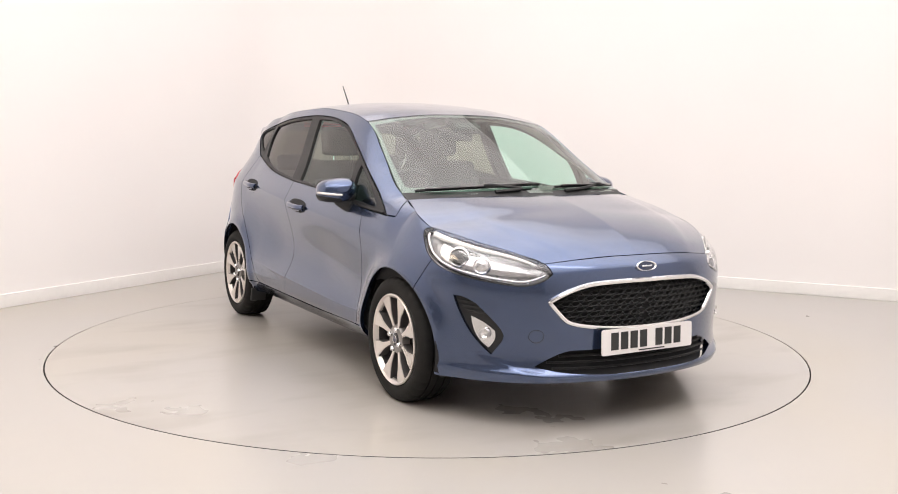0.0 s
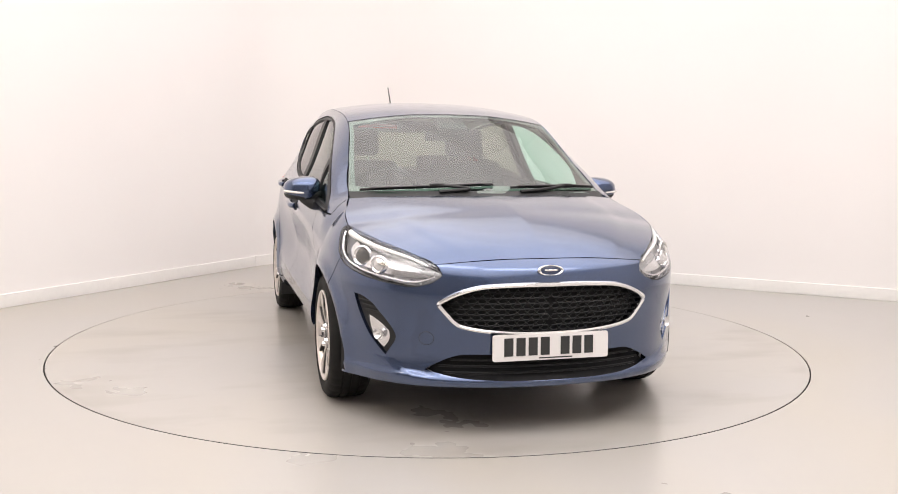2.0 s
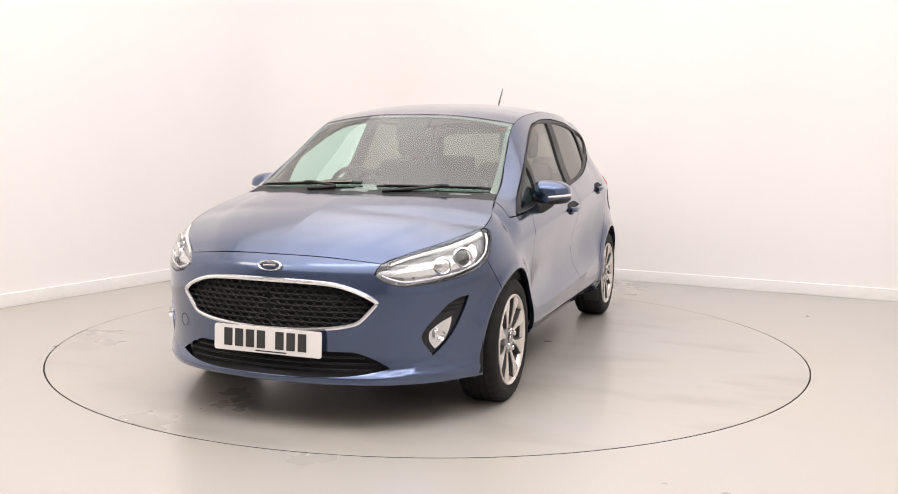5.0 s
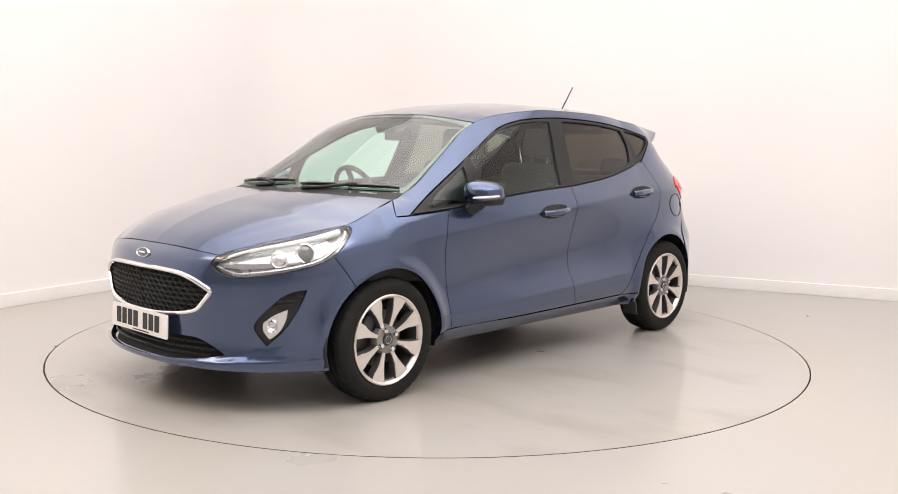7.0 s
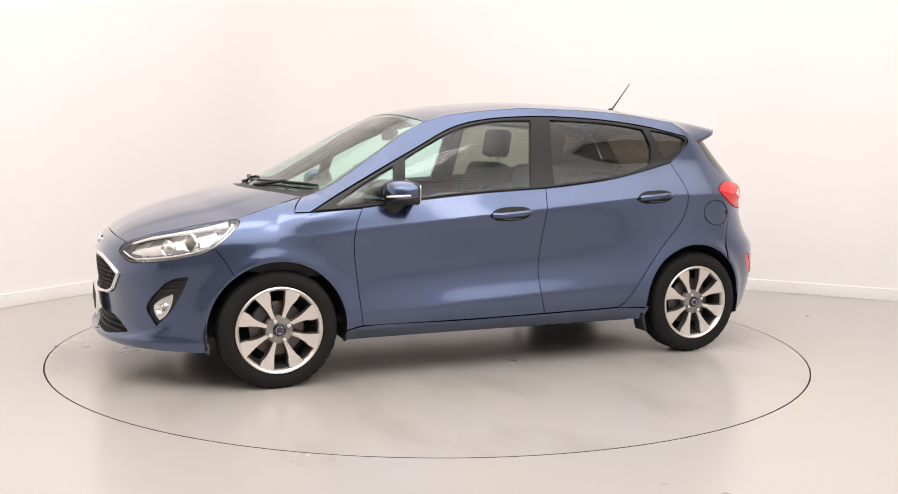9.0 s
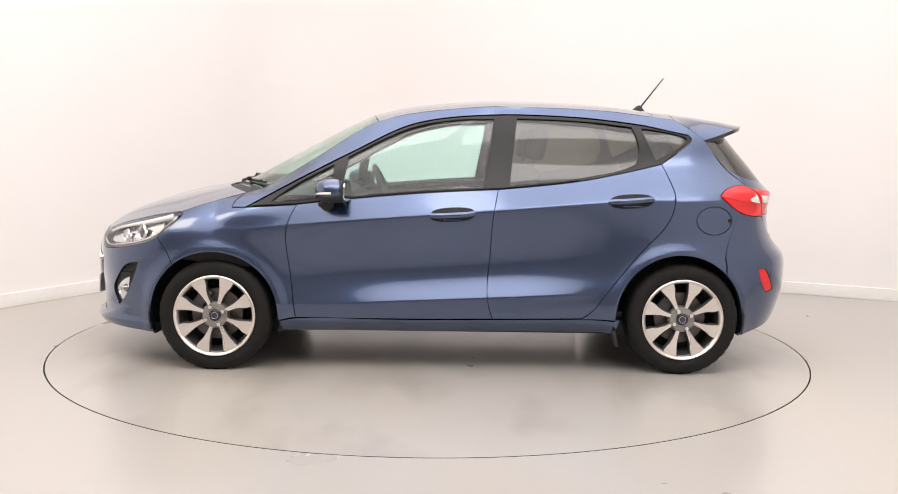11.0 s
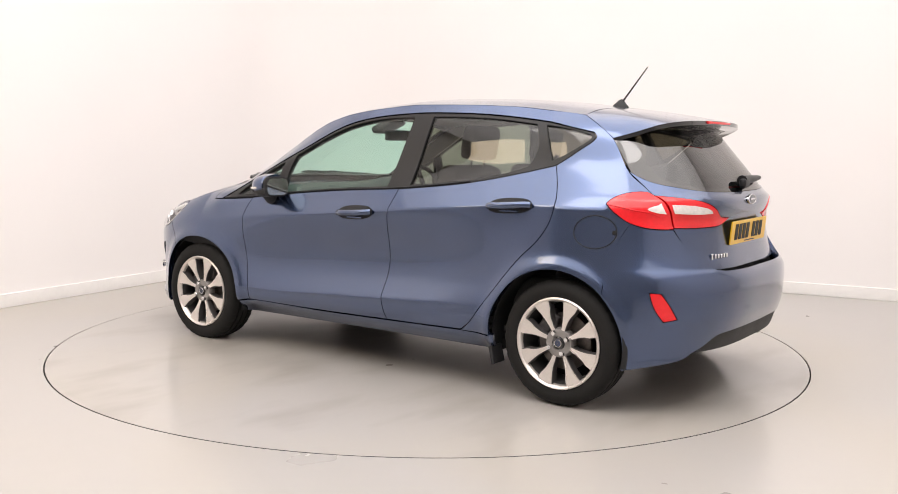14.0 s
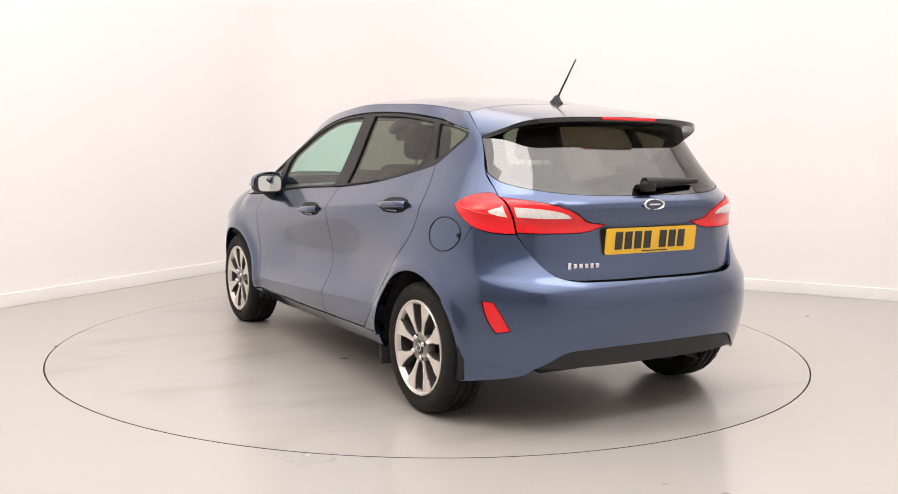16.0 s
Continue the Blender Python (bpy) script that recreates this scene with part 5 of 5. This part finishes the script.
def build_under():
    # dark tray, arch liners, flaps
    for y, z, w, d, h in ((1.24, .225, 1.40, 1.75, .06), (-.37, .24, .86, .58, .05), (2.84, .30, 1.0, .36, .06), (1.24, .36, 1.02, 3.5, .22)):
        bm = bmesh.new()
        box(bm, 0, y, z, w, d, h, bevel=.01)
        fit_part("underbody_tray", bm, DARK, car, "dark underbody tray")
    for cy, cz, r in ARCHES:
        for s in (1, -1):
            v, f, n = [], [], 28
            for i in range(n + 1):
                a = radians(-14 + 208 * i / n)
                for x, rr in ((.815, r + .006), (.80, r + .022), (.56, r + .03), (.555, .02)):
                    v.append((x * s, cy + rr * math.cos(a), cz + rr * math.sin(a)))
            for i in range(n):
                for j in range(3):
                    q = (i * 4 + j, (i + 1) * 4 + j, (i + 1) * 4 + j + 1, i * 4 + j + 1)
                    f.append(q if s > 0 else q[::-1])
            fit_part("arch_liner", (v, f), DARK, car, "dark wheel arch liner")
            bm = bmesh.new()
            box(bm, s * (.79 if cy > 1 else .73), cy - .335, .195 if cy > 1 else .205, .10, .018, .09 if cy > 1 else .05, Matrix.Rotation(radians(14), 4, "X"), bevel=.006)
            fit_part("arch_flap", bm, PLASTIC, car, "small black deflector before the wheel")
    # dark boxes behind the bumpers
    for y, z, w, d, h in ((-.36, .46, 1.0, .62, .36), (2.86, .48, 1.10, .40, .34), (-.02, .70, 1.16, .55, .22)):
        bm = bmesh.new()
        box(bm, 0, y, z, w, d, h, bevel=.05)
        fit_part("inner_structure", bm, DARK, car, "dark structure behind the panels")
    line = outline([(.36, .24), (2.10, .24)], [(2.10, .24), (2.05, .45), (2.28, .70)], [(2.28, .70), (2.28, .93)], [(2.28, .93), (1.5, .955), (1.06, .935), (.40, .875)], [(.40, .875), (.36, .24)], step=.04)
    both("door_trim", line, skin, FABRIC, car, "dark inner door trim", lift=-.045, thick=0, step=.06)
    both("side_liner", outline([S(2.25, .65), S(2.7, .70), S(2.85, .90), S(2.66, 1.00), (2.25, .95)], step=.04), skin, FABRIC, car, "dark boot side lining", lift=-.05, thick=0, step=.06)
    both("wing_liner", outline([S(-.30, .60), (.40, .60), (.40, .86), (.12, .85), S(-.28, .72)], step=.04), skin, DARK, car, "dark inner wing", lift=-.04, thick=0, step=.06)


build_under()


def build_cabin():
    sq = outline([(0, .02), (.97, .02)], [(.97, .02), (.97, .99)], [(.97, .99), (0, .99)], [(0, .99), (0, .02)], step=.04)
    panel("headliner", sq, ROOF_SURF, HEADLINER, car, "light grey headliner", sides=(1, -1), lift=-.03, thick=0, step=.06)
    rail = [(y, float(RAILS[7][0](y)) - .008) for y in (.30, .45, .6, .75, .85, 1.0, 1.25, 1.5, 1.8, 2.1, 2.28)]
    low = [(2.28, 1.345), (1.96, 1.372), (1.5, 1.384), (1.189, 1.36), (1.004, 1.318), (.731, 1.184), (.431, 1.03), (.34, .985)]
    both("pillar_trim", outline(rail, low, step=.04), skin, HEADLINER, car, "light grey pillar trim", lift=-.035, thick=0, step=.05)
    # dashboard
    v, f, n = [], [], 20
    prof = [(.10, .93), (.30, .955), (.50, .950), (.60, .935), (.655, .90), (.66, .84), (.62, .74), (.66, .62), (.60, .45)]
    for i in range(n + 1):
        x = -.71 + 1.42 * i / n
        hood = .045 * math.exp(-((x + .36) / .17) ** 2)
        for j, (y, z) in enumerate(prof):
            bow = .10 * (abs(x) / .71) ** 2
            v.append((x, y + bow * (1 if j < 2 else .4), z + (hood if 1 < j < 5 else 0) - .02 * (abs(x) / .71) ** 2))
    k = len(prof)
    for i in range(n):
        for j in range(k - 1):
            f.append((i * k + j, (i + 1) * k + j, (i + 1) * k + j + 1, i * k + j + 1))
    dash = fit_part("dashboard", (v, f), PLASTIC, car, "dark moulded dashboard", smooth=50)
    bm = bmesh.new()
    box(bm, 0, .64, .860, .24, .03, .14, Matrix.Rotation(radians(-12), 4, "X"), bevel=.008)
    fit_part("centre_screen", bm, PLASTIC, dash, "black upright centre screen")
    # steering wheel on the right-hand side
    m = Matrix.Translation((-.36, .83, .90)) @ Matrix.Rotation(radians(-66), 4, "X")
    ring = [(.183 * math.cos(a), .183 * math.sin(a), 0) for a in np.linspace(0, 2 * math.pi, 49)[:-1]]
    wheel = fit_part("steering_wheel", tube(ring, .015, 10, closed=True), BLACK, car, "black steering wheel on the right", m=m)
    bm = bmesh.new()
    box(bm, 0, 0, -.01, .13, .11, .05, bevel=.02)
    box(bm, .11, 0, -.005, .14, .035, .02, bevel=.006)
    box(bm, -.11, 0, -.005, .14, .035, .02, bevel=.006)
    box(bm, 0, -.11, -.005, .035, .14, .02, bevel=.006)
    fit_part("wheel_boss", bm, BLACK, wheel, m=m)
    # seats
    for x in (.36, -.36):
        bm = bmesh.new()
        box(bm, x, 1.24, .46, .50, .52, .17, Matrix.Rotation(radians(6), 4, "X"), bevel=.06)
        seat = fit_part("front_seat", bm, FABRIC, car, "charcoal fabric front seat", smooth=60)
        bm = bmesh.new()
        box(bm, x, 1.60, .80, .48, .13, .62, Matrix.Rotation(radians(-17), 4, "X"), bevel=.055)
        for dx in (-.2, .2):
            box(bm, x + dx, 1.555, .76, .09, .13, .46, Matrix.Rotation(radians(-17), 4, "X"), bevel=.04)
        fit_part("seat_back", bm, FABRIC, seat, smooth=60)
        bm = bmesh.new()
        box(bm, x, 1.735, 1.225, .255, .10, .185, Matrix.Rotation(radians(-10), 4, "X"), bevel=.042)
        fit_part("headrest", bm, FABRIC, seat, "charcoal headrest on steel posts", smooth=60)
        for dx in (-.06, .06):
            fit_part("headrest_post", tube([(x + dx, 1.70, 1.04), (x + dx, 1.73, 1.17)], .006, 8), CHROME, seat)
    bm = bmesh.new()
    box(bm, 0, 2.18, .48, 1.25, .48, .16, Matrix.Rotation(radians(6), 4, "X"), bevel=.06)
    bench = fit_part("rear_bench", bm, FABRIC, car, "charcoal fabric rear bench", smooth=60)
    bm = bmesh.new()
    box(bm, 0, 2.47, .76, 1.22, .13, .52, Matrix.Rotation(radians(-20), 4, "X"), bevel=.05)
    fit_part("bench_back", bm, FABRIC, bench, smooth=60)
    for x in (.36, -.36):
        bm = bmesh.new()
        box(bm, x, 2.585, 1.065, .25, .075, .12, Matrix.Rotation(radians(-14), 4, "X"), bevel=.03)
        fit_part("headrest", bm, FABRIC, bench, "low rear headrest", smooth=60)
    bm = bmesh.new()
    box(bm, 0, 2.76, .93, 1.10, .36, .02, Matrix.Rotation(radians(2), 4, "X"), bevel=.006)
    fit_part("parcel_shelf", bm, FABRIC, car, "dark parcel shelf")
    bm = bmesh.new()
    box(bm, 0, 1.4, .30, 1.36, 2.2, .03, bevel=.01)
    box(bm, 0, 1.05, .44, .22, .75, .26, bevel=.04)
    fit_part("cabin_floor", bm, FABRIC, car, "dark carpet and centre console")


build_cabin()


# ---- what moves: the turntable and the car on it turn together ----
TURN = [(0.0, 29.05), (0.5, 27.90), (1.0, 25.02), (1.5, 20.74), (2.0, 14.70), (2.5, 8.82), (3.0, 2.68), (3.5, -3.18), (4.0, -9.32), (4.5, -15.12), (5.0, -21.22),
        (5.2, -23.60), (5.7, -29.52), (6.2, -35.44), (6.7, -41.36), (7.3, -48.46), (7.5, -50.83), (8.0, -56.72), (8.5, -62.50), (9.0, -68.42), (9.2, -70.75),
        (9.8, -77.45), (10.4, -84.15), (11.0, -90.85), (11.5, -96.54), (12.0, -102.50), (12.5, -108.48), (13.0, -114.52), (13.5, -120.42), (14.0, -126.45),
        (14.5, -132.30), (15.0, -138.32), (15.5, -144.15), (16.0, -150.21)]


def motions():
    rows = [(t, pose(0, 0, 0, 0, 0, a)) for t, a in TURN]
    walk(table, rows)
    walk(car, rows)


motions()
